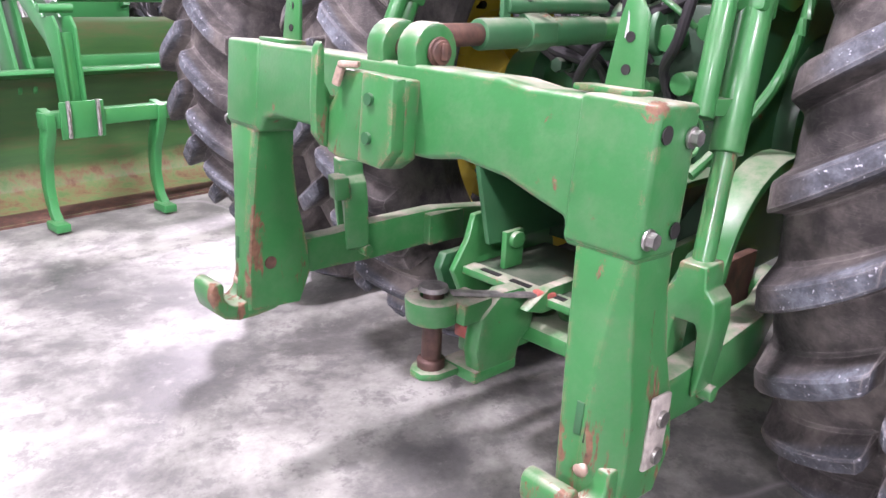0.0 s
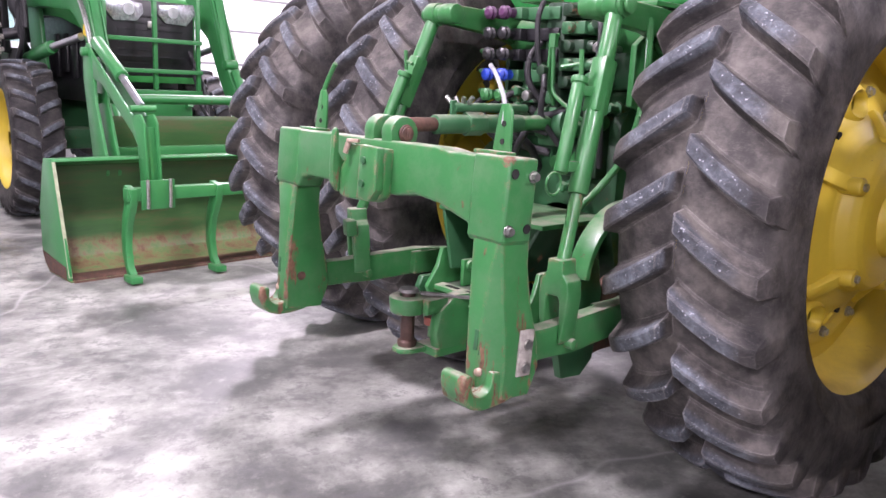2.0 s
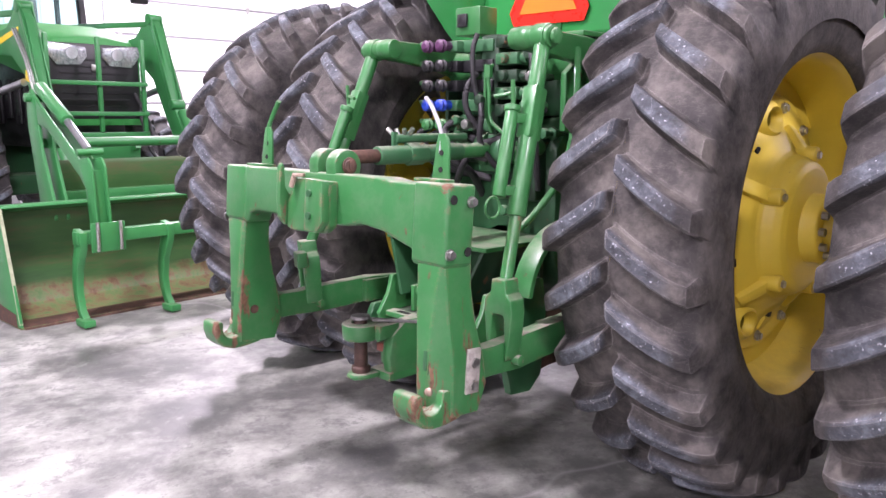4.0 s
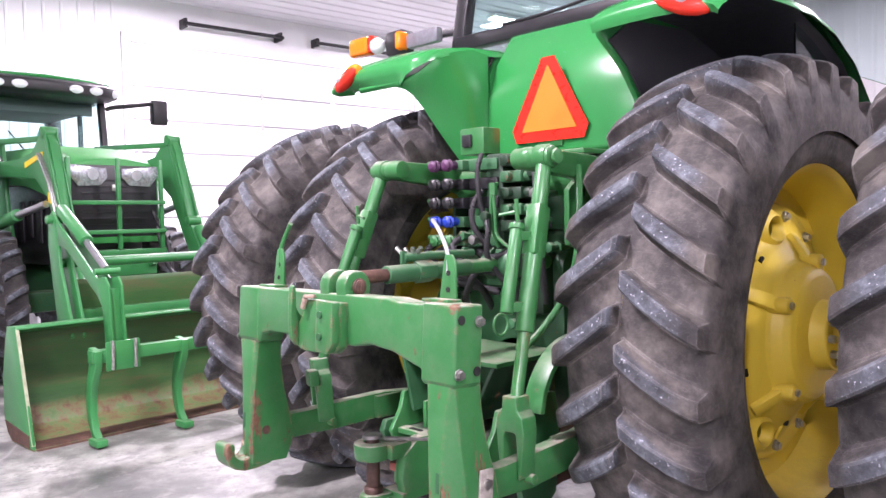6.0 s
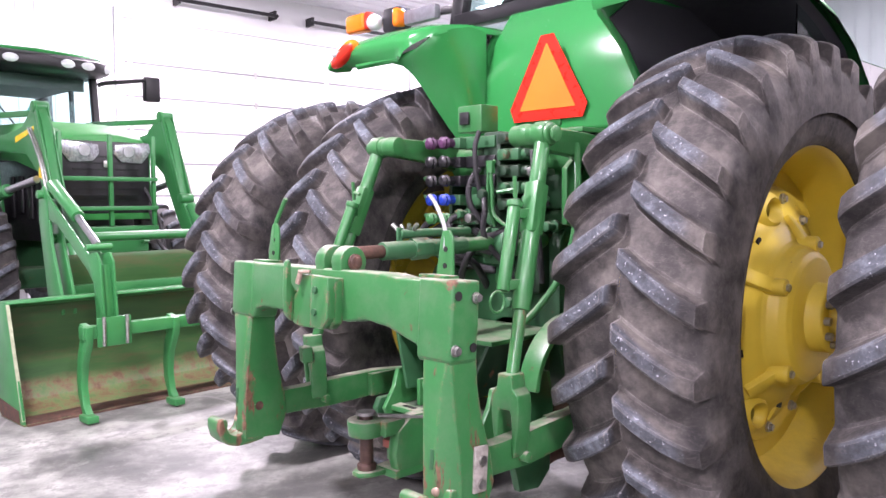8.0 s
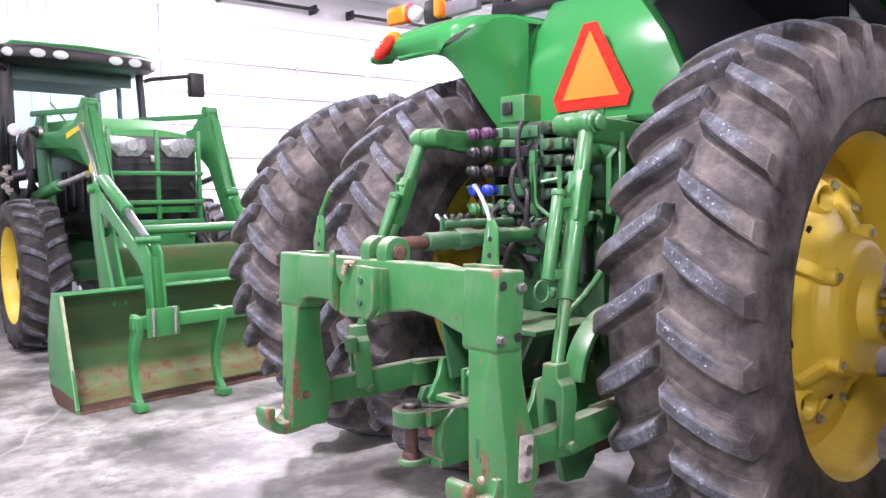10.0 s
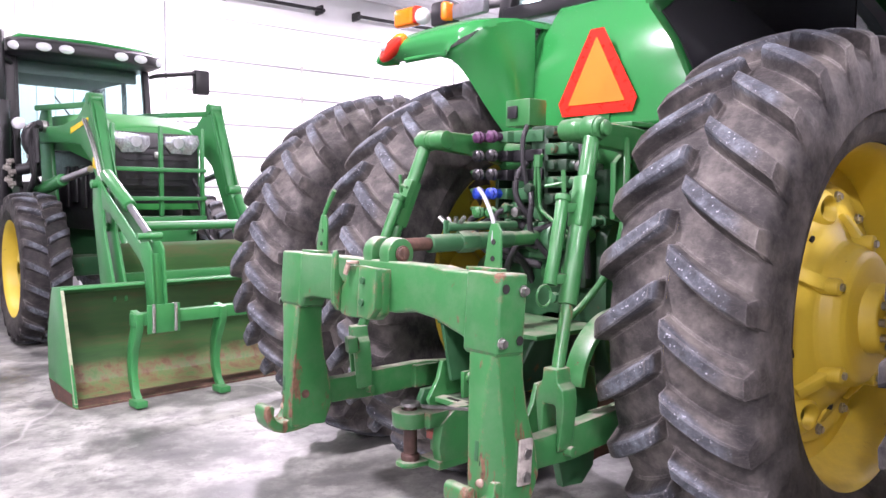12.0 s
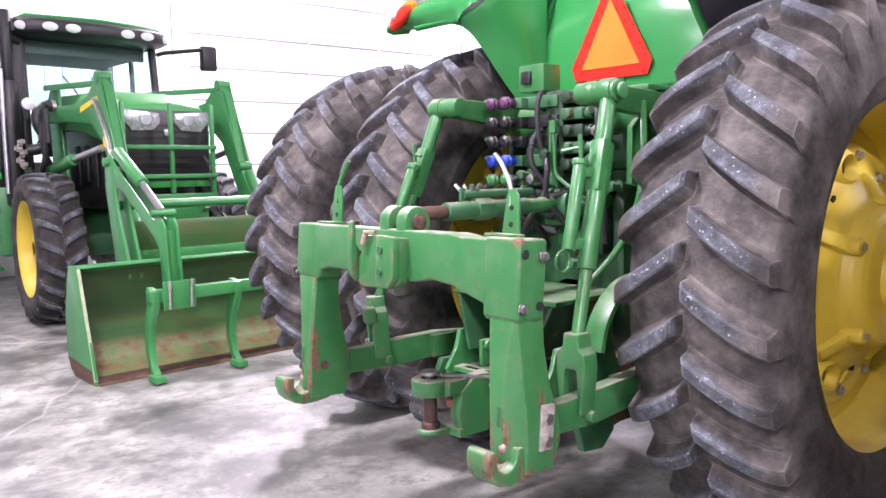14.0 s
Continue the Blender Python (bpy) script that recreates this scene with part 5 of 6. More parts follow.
    part("latch_handle", bm, M_HANDLE if side > 0 else M_GREEN, up, "bent bright steel latch handle" if side > 0 else "")
# top hook in the middle: slim prong, curved claw, block with bolted face plate
bm = prism(B(), [(-1.43, 1.000), (-1.470, 1.006), (-1.492, 1.030), (-1.498, 1.090), (-1.498, 1.190), (-1.490, 1.205), (-1.482, 1.190), (-1.478, 1.130), (-1.462, 1.105), (-1.43, 1.100)], "x", -0.150, -0.128)
part("hook_prong", bm, M_CHIP, coupler, "slim worn green hook prong", bevel=0.004)
bm = prism(B(), [(-0.127, 1.000), (-0.127, 1.085), (-0.100, 1.120), (-0.088, 1.160), (0.090, 1.158), (0.090, 1.020), (0.06, 0.998), (-0.09, 0.992)], "y", -1.470, -1.43)
part("hook_block", bm, M_CHIP, coupler, "worn green top hook block", bevel=0.007)
bm = prism(B(), [(0.002, 1.004), (0.002, 1.164), (0.088, 1.160), (0.094, 1.035), (0.066, 1.000)], "y", -1.496, -1.464)
fp = part("face_plate", bm, M_CHIP, coupler, bevel=0.006)
for z in (1.050, 1.118):
    part("plate_bolt", rod(B(), (0.030, -1.503, z), (0.030, -1.494, z), 0.011, seg=12), M_GREASY, fp)
bm = prism(B(), [(-0.010, 1.02), (-0.010, 1.150), (0.001, 1.150), (0.001, 1.02)], "y", -1.476, -1.4705)
part("plate_seam", bm, M_RUST, fp)
bm = B()
bar(bm, (-0.078, -1.480, 1.165), (-0.084, -1.486, 1.128), 0.020, 0.010, (0, 1, 0))
bar(bm, (-0.05, -1.46, 1.170), (-0.08, -1.485, 1.168), 0.026, 0.012)
part("latch_tongue", bm, M_COPPER, coupler, "bare worn latch tongue", bevel=0.004)
bm = B()
for x0, x1 in ((-0.066, -0.016), (0.020, 0.072)):
    prism(bm, arc(-1.385, 1.205, 0.052, -20, 200, 14) + [(-1.436, 1.175), (-1.335, 1.175)], "x", x0, x1)
ears = part("top_link_ear", bm, M_HITCH, coupler, "two round green top link ears", bevel=0.007)
bm = B()
rod(bm, (-0.074, -1.385, 1.206), (0.088, -1.385, 1.206), 0.022, seg=20)
rod(bm, (0.074, -1.385, 1.206), (0.082, -1.385, 1.206), 0.027, seg=20)
box(bm, 0.086, 0.094, -1.392, -1.378, 1.192, 1.222)
part("top_link_pin", bm, M_RUST, coupler, "bare worn steel top link pin", bevel=0.003)

settle()
# ---- the loader tractor, standing across, its bucket on the floor ----
YC = 0.03
LOADER = dict(x=0.02, y=-0.06, turn=3.0, at=(-3.19, -1.25, 0))
HAULER = dict(x=-0.38, y=0.055, turn=4.0, at=(-3.19, -1.25, 0), scale=(1, 1, 1.025))
TYRE_B = tyre_mesh(0.69, 0.195, 0.42, 22, 0.0, 0.036, "tyre", M_TYRE_B)
TYRE_C = tyre_mesh(0.93, 0.26, 0.55, 22, 5.0, 0.045, "tyre", M_TYRE_B)
ldt = thing("loader_tractor", (-6.6, YC, 0), "green tractor with black cab frame and yellow wheels", "tractor")


# unseen front wheels of the big tractor, added to darken the floor beneath
FRONT = tyre_mesh(0.80, 0.21, 0.48, 24, 0.0, 0.045, "tyre", M_TYRE)
for fx in (-0.95, 0.95):
    fs = 1 if fx > 0 else -1
    bm = disc_mesh(fs, 0.48, densify([(0.0, 0.47), (0.02, 0.36), (0.08, 0.30), (0.09, 0.06)], 3), [], 48)
    bmesh.ops.solidify(bm, geom=bm.faces[:], thickness=0.012)
    w = part("front_wheel", bm, M_YELLOW, None, "unseen yellow front wheel with lugged tyre")
    w.parent = tractor
    w.matrix_basis = pose(fx, 3.30 - 0.4, 0.798)
    t = new("tyre", FRONT)
    t.parent = w
    bm = turned(B(), [(-0.18, 0.50), (-0.14, 0.48), (0.14, 0.48), (0.18, 0.50), (0.14, 0.465), (-0.14, 0.465)], seg=48, closed=True)
    part("rim", bm, M_YELLOW, None).parent = w


def cross_wheel(x, y, R, half, bead, tyre, steer=0.0):
    """A wheel that rolls along x: yellow disc with tyre and rim below it."""
    settle(**{**HAULER, "scale": (1, 1, 1)})
    place = SETTING
    settle()
    side = 1 if y > YC else -1
    prof = densify([(-0.02, bead * 0.98), (-0.05, bead * 0.72), (0.02, bead * 0.52), (0.10, bead * 0.42), (0.12, 0.06)], 3)
    bm = disc_mesh(1, bead, prof, [], 48)
    bmesh.ops.solidify(bm, geom=bm.faces[:], thickness=0.012)
    w = part("wheel", bm, M_YELLOW, None, "yellow steel wheel with dark lugged tyre")
    w.parent = ldt
    w.matrix_basis = Matrix.Translation(-ldt.location) @ place @ pose(x, y, R - 0.004, 0, 0, 90 * side + steer)
    t = new("tyre", tyre)
    t.parent = w
    t.matrix_basis = pose(0, 0, 0, 0, 0, 0 if side < 0 else 180)
    bm = B()
    k = half * 0.86
    turned(bm, [(-k, bead + 0.02), (-k * 0.8, bead), (k * 0.8, bead), (k, bead + 0.02), (k * 0.95, bead + 0.002), (k * 0.75, bead - 0.018), (-k * 0.75, bead - 0.018), (-k * 0.95, bead + 0.002)], seg=64, closed=True)
    part("rim", bm, M_YELLOW, None).parent = w
    for i in range(8):
        a = 2 * math.pi * i / 8
        r = bead * 0.47
        part("wheel_bolt", rod(B(), (0.05, r * math.cos(a), r * math.sin(a)), (0.085, r * math.cos(a), r * math.sin(a)), 0.014, seg=6), M_ZINC, None).parent = w


for s in (-1, 1):
    cross_wheel(-5.42, YC + s * 0.80, 0.69, 0.21, 0.42, TYRE_B, -7.0)
    cross_wheel(-8.05, YC + s * 1.02, 0.93, 0.26, 0.55, TYRE_C)


settle(**HAULER)


def ybox(bm, x0, x1, y0, y1, z0, z1):
    return box(bm, x0, x1, YC + y0, YC + y1, z0, z1)


bm = B()
ybox(bm, -8.3, -4.9, -0.22, 0.22, 0.62, 1.05)
ybox(bm, -5.58, -5.26, -0.62, 0.62, 0.58, 0.76)
ybox(bm, -8.25, -7.85, -0.8, 0.8, 0.75, 1.1)
part("chassis", bm, M_GREASY, ldt, bevel=0.03)
settle(**{**HAULER, "y": 0.10, "z": 0.045})
bm = B()
sec = []
for x, w, zt, zb in ((-6.35, 0.44, 2.08, 1.72), (-5.6, 0.44, 2.06, 1.68), (-5.0, 0.44, 2.00, 1.55), (-4.78, 0.44, 1.94, 1.18), (-4.70, 0.43, 1.88, 1.14)):
    sec.append([(x, YC - w, zb), (x, YC - w, zt - 0.14), (x, YC - w * 0.80, zt - 0.03), (x, YC - w * 0.3, zt), (x, YC + w * 0.3, zt), (x, YC + w * 0.80, zt - 0.03), (x, YC + w, zt - 0.14), (x, YC + w, zb)])
loft(bm, sec)
part("hood", bm, M_HOOD, ldt, "green sloping hood", bevel=0.015)
bm = B()
ybox(bm, -6.3, -4.85, -0.33, 0.33, 0.95, 1.70)
for k in range(5):
    ybox(bm, -6.0 + 0.22 * k, -5.88 + 0.22 * k, -0.36, -0.33, 1.15 + 0.05 * (k % 2), 1.55)
part("engine", bm, M_BLACK, ldt, "dark engine under the hood", bevel=0.02)
bm = B()
ybox(bm, -4.715, -4.69, -0.41, 0.41, 1.20, 1.83)
gr = part("grille", bm, M_BLACK, ldt, "black mesh radiator grille", bevel=0.02)
for k in range(9):
    part("grille_slat", ybox(B(), -4.69, -4.682, -0.30, 0.30, 1.25 + 0.055 * k, 1.262 + 0.055 * k), M_BLACK, gr)
for s in (-1, 1):
    poly = [(YC + s * 0.075, 1.80), (YC + s * 0.40, 1.83), (YC + s * 0.425, 1.75), (YC + s * 0.33, 1.64), (YC + s * 0.13, 1.65), (YC + s * 0.065, 1.72)]
    hl = part("headlight", prism(B(), poly, "x", -4.70, -4.668), M_HEAD, ldt, "clear faceted headlight", bevel=0.01)
    part("reflector", rod(B(), (-4.668, YC + s * 0.20, 1.745), (-4.66, YC + s * 0.20, 1.745), 0.05, seg=20), M_STEEL, hl)
part("badge", ybox(B(), -4.69, -4.675, -0.03, 0.03, 1.60, 1.66), M_ZINC, ldt, bevel=0.005)
settle(**HAULER)
bm = B()
ybox(bm, -4.95, -4.55, -0.36, 0.36, 0.90, 1.13)
part("front_support", bm, M_LOADER, ldt, bevel=0.02)
part("weight_bracket", ybox(B(), -4.6, -4.42, -0.30, 0.30, 0.62, 0.90), M_GREASY, ldt, bevel=0.02)

# cab
settle(**{**HAULER, "y": 0.075, "z": -0.055})
for y in (-0.68, 0.70):
    for x0, x1, k, w in ((-6.22, -6.32, 1.0, 0.07), (-7.65, -7.70, 1.05, 0.15), (-6.95, -6.95, 1.06, 0.05)):
        bm = B()
        bar(bm, (x0, YC + y * k, 1.45), (x1, YC + y * k * 0.97, 2.72), w, w, (0, 1, 0))
        part("cab_post", bm, M_BLACK, ldt, "black cab post", bevel=0.012)
part("windscreen", prism(B(), [(-6.235, 1.55), (-6.228, 1.55), (-6.318, 2.70), (-6.325, 2.70)], "y", YC - 0.645, YC + 0.665), M_GLASS, ldt, "pale green windscreen").visible_shadow = False
for s in (-1, 1):
    part("side_window", ybox(B(), -7.62, -6.32, s * 0.685 - 0.003, s * 0.685 + 0.003, 1.5, 2.70), M_GLASS, ldt).visible_shadow = False
part("back_window", ybox(B(), -7.66, -7.655, -0.63, 0.63, 1.6, 2.70), M_GLASS, ldt).visible_shadow = False
bm = B()
loft(bm, [[(-7.85, YC - w, z), (-6.10 - d, YC - w, z), (-5.98 - d, YC - w * 0.75, z), (-5.95 - d, YC, z), (-5.98 - d, YC + w * 0.75, z), (-6.10 - d, YC + w, z), (-7.85, YC + w, z)] for z, w, d in ((2.70, 0.72, 0.08), (2.73, 0.77, 0.0), (2.83, 0.78, 0.0), (2.86, 0.75, 0.05))])
part("roof_band", bm, M_BLACK, ldt, "black roof fascia with work lights", bevel=0.012)
bm = B()
loft(bm, [[(-7.85, YC - w, z), (-6.12, YC - w, z), (-6.0, YC, z), (-6.12, YC + w, z), (-7.85, YC + w, z)] for z, w in ((2.855, 0.74), (2.90, 0.66))])
part("roof", bm, M_GLOSS, ldt, bevel=0.02)
for y in (-0.70, -0.48, -0.27, 0.27, 0.48, 0.70):
    x = -5.985 - (0.10 if abs(y) > 0.6 else (0.012 if abs(y) > 0.4 else 0))
    bm = B()
    bmesh.ops.create_uvsphere(bm, u_segments=16, v_segments=10, radius=1, matrix=Matrix.Translation((x + 0.01, YC + y, 2.775)) @ Matrix.Diagonal((0.03, 0.082, 0.045, 1)))
    part("roof_light", bm, M_CLEAR, ldt, "oval clear roof work light")
part("cab_base", ybox(B(), -7.65, -6.25, -0.66, 0.66, 1.2, 1.5), M_BLACK, ldt, bevel=0.03)
bm = B()
ybox(bm, -7.35, -7.2, -0.24, 0.24, 1.75, 2.12)
ybox(bm, -7.3, -6.85, -0.26, 0.26, 1.65, 1.78)
part("seat", bm, M_RUBBER, ldt, bevel=0.05)
bm = B()
turned(bm, [(-0.012, 0.185), (0.0, 0.198), (0.012, 0.185), (0.0, 0.172)], (0, 0, 0), axis="z", seg=36, closed=True)
bmesh.ops.transform(bm, matrix=pose(-6.62, YC - 0.02, 2.02, 0, 25, 0), verts=bm.verts)
rod(bm, (-6.62, YC - 0.02, 2.02), (-6.45, YC - 0.02, 1.6), 0.03)
part("steering_wheel", bm, M_BLACK, ldt)
bm = B()
bmesh.ops.create_uvsphere(bm, u_segments=18, v_segments=12, radius=1, matrix=Matrix.Translation((-6.45, YC + 0.12, 2.33)) @ Matrix.Diagonal((0.02, 0.075, 0.075, 1)))
part("round_mirror", bm, plain("teal_plastic", (0.05, 0.26, 0.25), 0.4), ldt, "round teal object behind the windscreen")
part("wiper", sweep(B(), [(-6.215, YC - 0.02, 1.95), (-6.235, YC - 0.15, 2.15), (-6.255, YC - 0.30, 2.35)], 0.008, 6), M_BLACK, ldt)
part("sun_blind", ybox(B(), -6.46, -6.43, -0.62, 0.64, 2.57, 2.70), plain("grey_green_blind", (0.10, 0.118, 0.11), 0.6), ldt, bevel=0.01)
part("headliner", ybox(B(), -7.60, -6.50, -0.62, 0.62, 2.60, 2.69), plain("grey_headliner", (0.09, 0.10, 0.10), 0.8), ldt, bevel=0.02)
# mirrors
for s in (-1, 1):
    bm = B()
    sweep(bm, [(-6.24, YC + s * 0.70, 2.63), (-6.20, YC + s * 0.76, 2.655), (-6.16, YC + s * 0.95, 2.685), (-6.16, YC + s * 1.24, 2.735)], 0.024, 8)
    mr = part("mirror_arm", bm, M_BLACK, ldt)
    part("mirror", ybox(B(), -6.22, -6.12, min(s * 1.19, s * 1.37), max(s * 1.19, s * 1.37), 2.50, 2.77), M_BLACK, mr, "black exterior mirror", bevel=0.02)
# exhaust, tank and steps on the right-hand side
settle(**HAULER)
bm = B()
rod(bm, (-6.12, YC - 0.83, 1.05), (-6.12, YC - 0.83, 2.20), 0.085, seg=28)
rod(bm, (-6.12, YC - 0.83, 2.20), (-6.12, YC - 0.83, 2.85), 0.055, seg=20)
part("exhaust", bm, M_BLACK, ldt, "black exhaust stack beside the cab", bevel=0.01)
part("exhaust_shield", rod(B(), (-6.06, YC - 0.91, 1.15), (-6.06, YC - 0.91, 2.30), 0.022, seg=14), M_STEEL, ldt, "bright steel grab rail")
bm = B()
rod(bm, (-5.95, YC - 0.73, 1.98), (-5.90, YC - 0.73, 1.98), 0.058, seg=24)
part("work_light", bm, M_CLEAR, ldt, "round clear work light", bevel=0.01)
bm = B()
ybox(bm, -7.3, -6.15, -0.98, -0.50, 0.55, 1.20)
part("fuel_tank", bm, M_LOADER, ldt, bevel=0.05)
for k in range(3):
    part("step", ybox(B(), -6.55, -6.2, -1.22, -0.96, 0.42 + 0.26 * k, 0.455 + 0.26 * k), M_LOADER, ldt, bevel=0.006)
bm = B()
for x in (-6.56, -6.19):
    ybox(bm, x - 0.012, x + 0.012, -1.22, -1.16, 0.38, 1.32)
part("step_frame", bm, M_LOADER, ldt, bevel=0.004)
part("blue_cap", rod(B(), (-6.14, YC - 1.02, 1.02), (-6.10, YC - 1.02, 1.02), 0.035), M_BLUE, ldt)
for s in (-1, 1):
    bm = B()
    rings = []
    for i in range(13):
        a = radians(20 + 140 * i / 12)
        rings.append([(-8.05 + r * math.cos(a), YC + s * y, 0.93 + r * math.sin(a)) for r, y in ((1.05, 0.68), (1.05, 1.30), (1.02, 1.30), (1.02, 0.68))])
    part("rear_fender", loft(bm, rings), M_GLOSS, ldt)
for pts in ([(-5.75, YC - 0.62, 1.5), (-5.55, YC - 0.70, 1.75), (-5.45, YC - 0.74, 1.95), (-5.4, YC - 0.74, 1.6)], [(-5.8, YC - 0.6, 1.4), (-5.6, YC - 0.72, 1.55), (-5.55, YC - 0.74, 1.85), (-5.35, YC - 0.74, 1.95)],
            [(-5.9, YC - 0.58, 1.45), (-5.7, YC - 0.72, 1.35), (-5.5, YC - 0.74, 1.5), (-5.45, YC - 0.74, 1.8)]):
    part("hose", sweep(B(), pts, 0.026, 8), M_RUBBER, ldt, "black rubber loader hose")
# bent black air duct beside the hood, steel fittings below it
bm = sweep(B(), [(-5.75, -0.50, 1.95), (-5.75, -0.60, 1.945), (-5.75, -0.672, 1.89), (-5.75, -0.682, 1.79), (-5.75, -0.64, 1.70), (-5.75, -0.632, 1.63), (-5.75, -0.68, 1.565), (-5.78, -0.78, 1.545)], 0.052, 14)
duct = part("air_duct", bm, M_BLACK, ldt, "bent black rubber air duct")
for p, q in (((-5.75, -0.52, 1.95), (-5.75, -0.555, 1.95)), ((-5.75, -0.636, 1.69), (-5.75, -0.634, 1.655))):
    part("duct_clamp", rod(B(), p, q, 0.057, seg=18), M_ZINC, duct)
for k, (y, z) in enumerate(((-0.79, 1.62), (-0.82, 1.57), (-0.775, 1.52), (-0.81, 1.46), (-0.78, 1.41))):
    bm = B()
    rod(bm, (-5.90, y - 0.03, z), (-5.90, y + 0.03, z + 0.012 * (-1) ** k), 0.022, seg=10)
    rod(bm, (-5.91, y, z - 0.03), (-5.89, y, z + 0.03), 0.014, seg=8)
    part("steel_fitting", bm, M_WORN, ldt)
bm = B()
prism(bm, [(YC - 0.80, 1.45), (YC - 0.645, 1.45), (YC - 0.635, 2.70), (YC - 0.79, 2.70)], "x", -6.32, -6.24)
part("door_frame", bm, M_BLACK, ldt, "wide black cab door frame", bevel=0.02)

for pts in ([(-4.72, YC + 0.40, 1.5), (-4.6, YC + 0.44, 1.3), (-4.5, YC + 0.46, 1.1), (-4.45, YC + 0.45, 0.9)], [(-4.8, YC + 0.42, 1.6), (-4.65, YC + 0.45, 1.2), (-4.5, YC + 0.42, 1.0), (-4.3, YC + 0.43, 0.85)],
            [(-4.8, YC - 0.40, 1.4), (-4.6, YC - 0.42, 1.2), (-4.45, YC - 0.42, 1.0), (-4.2, YC - 0.40, 0.9)]):
    part("hose", sweep(B(), pts, 0.018, 8), M_RUBBER, ldt, "black rubber loader hose")

settle(**{**HAULER, "y": 0.10, "z": -0.05})
# ---- front loader with its guard ----
loader = thing("front_loader", (-5.4, YC, 0.6), "green front loader frame carried by the tractor", "loader")
for s in (-1, 1):
    y = YC + s * 0.565
    bm = B()
    boom = [(-6.10, 1.86), (-6.10, 2.00), (-5.30, 1.99), (-4.95, 2.03), (-4.76, 2.16), (-4.62, 2.16), (-4.54, 2.06), (-4.34, 1.42), (-3.80, 0.62), (-3.70, 0.42), (-3.84, 0.36), (-3.98, 0.56),
            (-4.46, 1.29), (-4.66, 1.64), (-4.90, 1.80), (-5.45, 1.84)]
    prism(bm, boom, "y", y - 0.038, y + 0.038)
    bo = part("boom", bm, M_LOADER, loader, "green welded loader boom", bevel=0.012)
    part("yellow_decal", prism(B(), [(-4.63, 1.60), (-4.62, 1.68), (-4.57, 1.66), (-4.56, 1.58)], "y", y + s * 0.0385, y + s * 0.041), M_DECAL, bo)
    part("decal_strip", prism(B(), [(-5.1, 1.90), (-4.7, 1.98), (-4.7, 2.02), (-5.1, 1.95)], "y", y + s * 0.0385, y + s * 0.041), M_DECAL, bo)
    bm = B()
    bar(bm, (-6.12, y - s * 0.02, 2.20), (-4.72, y - s * 0.02, 2.13), 0.045, 0.05, (0, 0, 1))
    part("levelling_link", bm, M_LOADER, loader, bevel=0.008)
    bm = B()
    for dy in (-0.048, 0.048):
        bar(bm, (-4.64, y + dy, 2.19), (-4.32, y + dy, 1.38), 0.050, 0.016, (0, 1, 0))
    rod(bm, (-4.66, y - 0.064, 2.17), (-4.66, y + 0.064, 2.17), 0.050)
    rod(bm, (-4.33, y - 0.064, 1.42), (-4.33, y + 0.064, 1.42), 0.044)
    part("bell_crank", bm, M_LOADER, loader, bevel=0.008)
    bm = B()
    prism(bm, [(-6.16, 0.95), (-6.20, 2.10), (-6.10, 2.22), (-5.94, 2.18), (-5.86, 1.60), (-5.75, 1.20), (-5.75, 0.95)], "y", y - s * 0.10, y - s * 0.06)
    part("mast", bm, M_LOADER, loader, bevel=0.012)
    bm = B()
    rod(bm, (-5.75, y + s * 0.10, 1.40), (-5.15, y + s * 0.10, 1.50), 0.055, seg=24)
    cyl = part("lift_cylinder", bm, M_LOADER, loader, bevel=0.008)
    part("cylinder_rod", rod(B(), (-5.17, y + s * 0.10, 1.495), (-4.62, y + s * 0.06, 1.58), 0.03, seg=18), M_STEEL, cyl, "chrome piston rod")
    bm = B()
    rod(bm, (-4.28, y + s * 0.02, 1.36), (-3.95, y + s * 0.02, 0.88), 0.045, seg=20)
    tc = part("tilt_cylinder", bm, M_LOADER, loader, bevel=0.006)
    part("cylinder_rod", rod(B(), (-3.96, y + s * 0.02, 0.89), (-3.72, y + s * 0.02, 0.58), 0.024, seg=16), M_STEEL, tc, "chrome piston rod")
    bm = B()
    for off in (0.062, 0.085):
        sweep(bm, [(-4.7, y + s * off, 2.0), (-4.5, y + s * off, 1.75), (-4.36, y + s * off, 1.45), (-4.2, y + s * off, 1.2), (-4.0, y + s * off, 0.9)], 0.010, 8)
    part("hydraulic_pipe", bm, M_ZINC, loader)
settle(**LOADER)
part("cross_tube", rod(B(), (-3.86, YC - 0.82, 1.12), (-3.86, YC + 0.82, 1.12), 0.036, seg=24), M_LOADER, loader)
bm = B()
prism(bm, [(-3.90, 0.72), (-3.92, 0.97), (-3.86, 1.00), (-3.85, 0.96), (-3.87, 0.72)], "y", YC - 0.78, YC + 0.78)
part("cross_plate", bm, M_BUCKET, loader, "faded green cross plate", bevel=0.006)
part("cross_bar_low", ybox(B(), -3.88, -3.80, -0.78, 0.78, 0.70, 0.78), M_LOADER, loader, bevel=0.01)
for y in (-0.62, 0.35, 0.55):
    bm = B()
    bmesh.ops.create_uvsphere(bm, u_segments=12, v_segments=8, radius=0.04, matrix=Matrix.Translation((-4.0, YC + y, 0.80)))
    part("coupling", bm, M_ZINC, loader)
settle(**{**HAULER, "y": -0.02, "z": 0.02})
# brush guard in front of the grille
bm = ybox(B(), -4.52, -4.48, -0.46, 0.50, 1.07, 1.115)
guard = part("brush_guard", bm, M_LOADER, loader, "green square-tube grille guard", bevel=0.006)
for y in (-0.37, 0.06, 0.46):
    part("upright", ybox(B(), -4.50, -4.465, y - 0.018, y + 0.018, 1.116, 1.90), M_LOADER, guard, bevel=0.006)
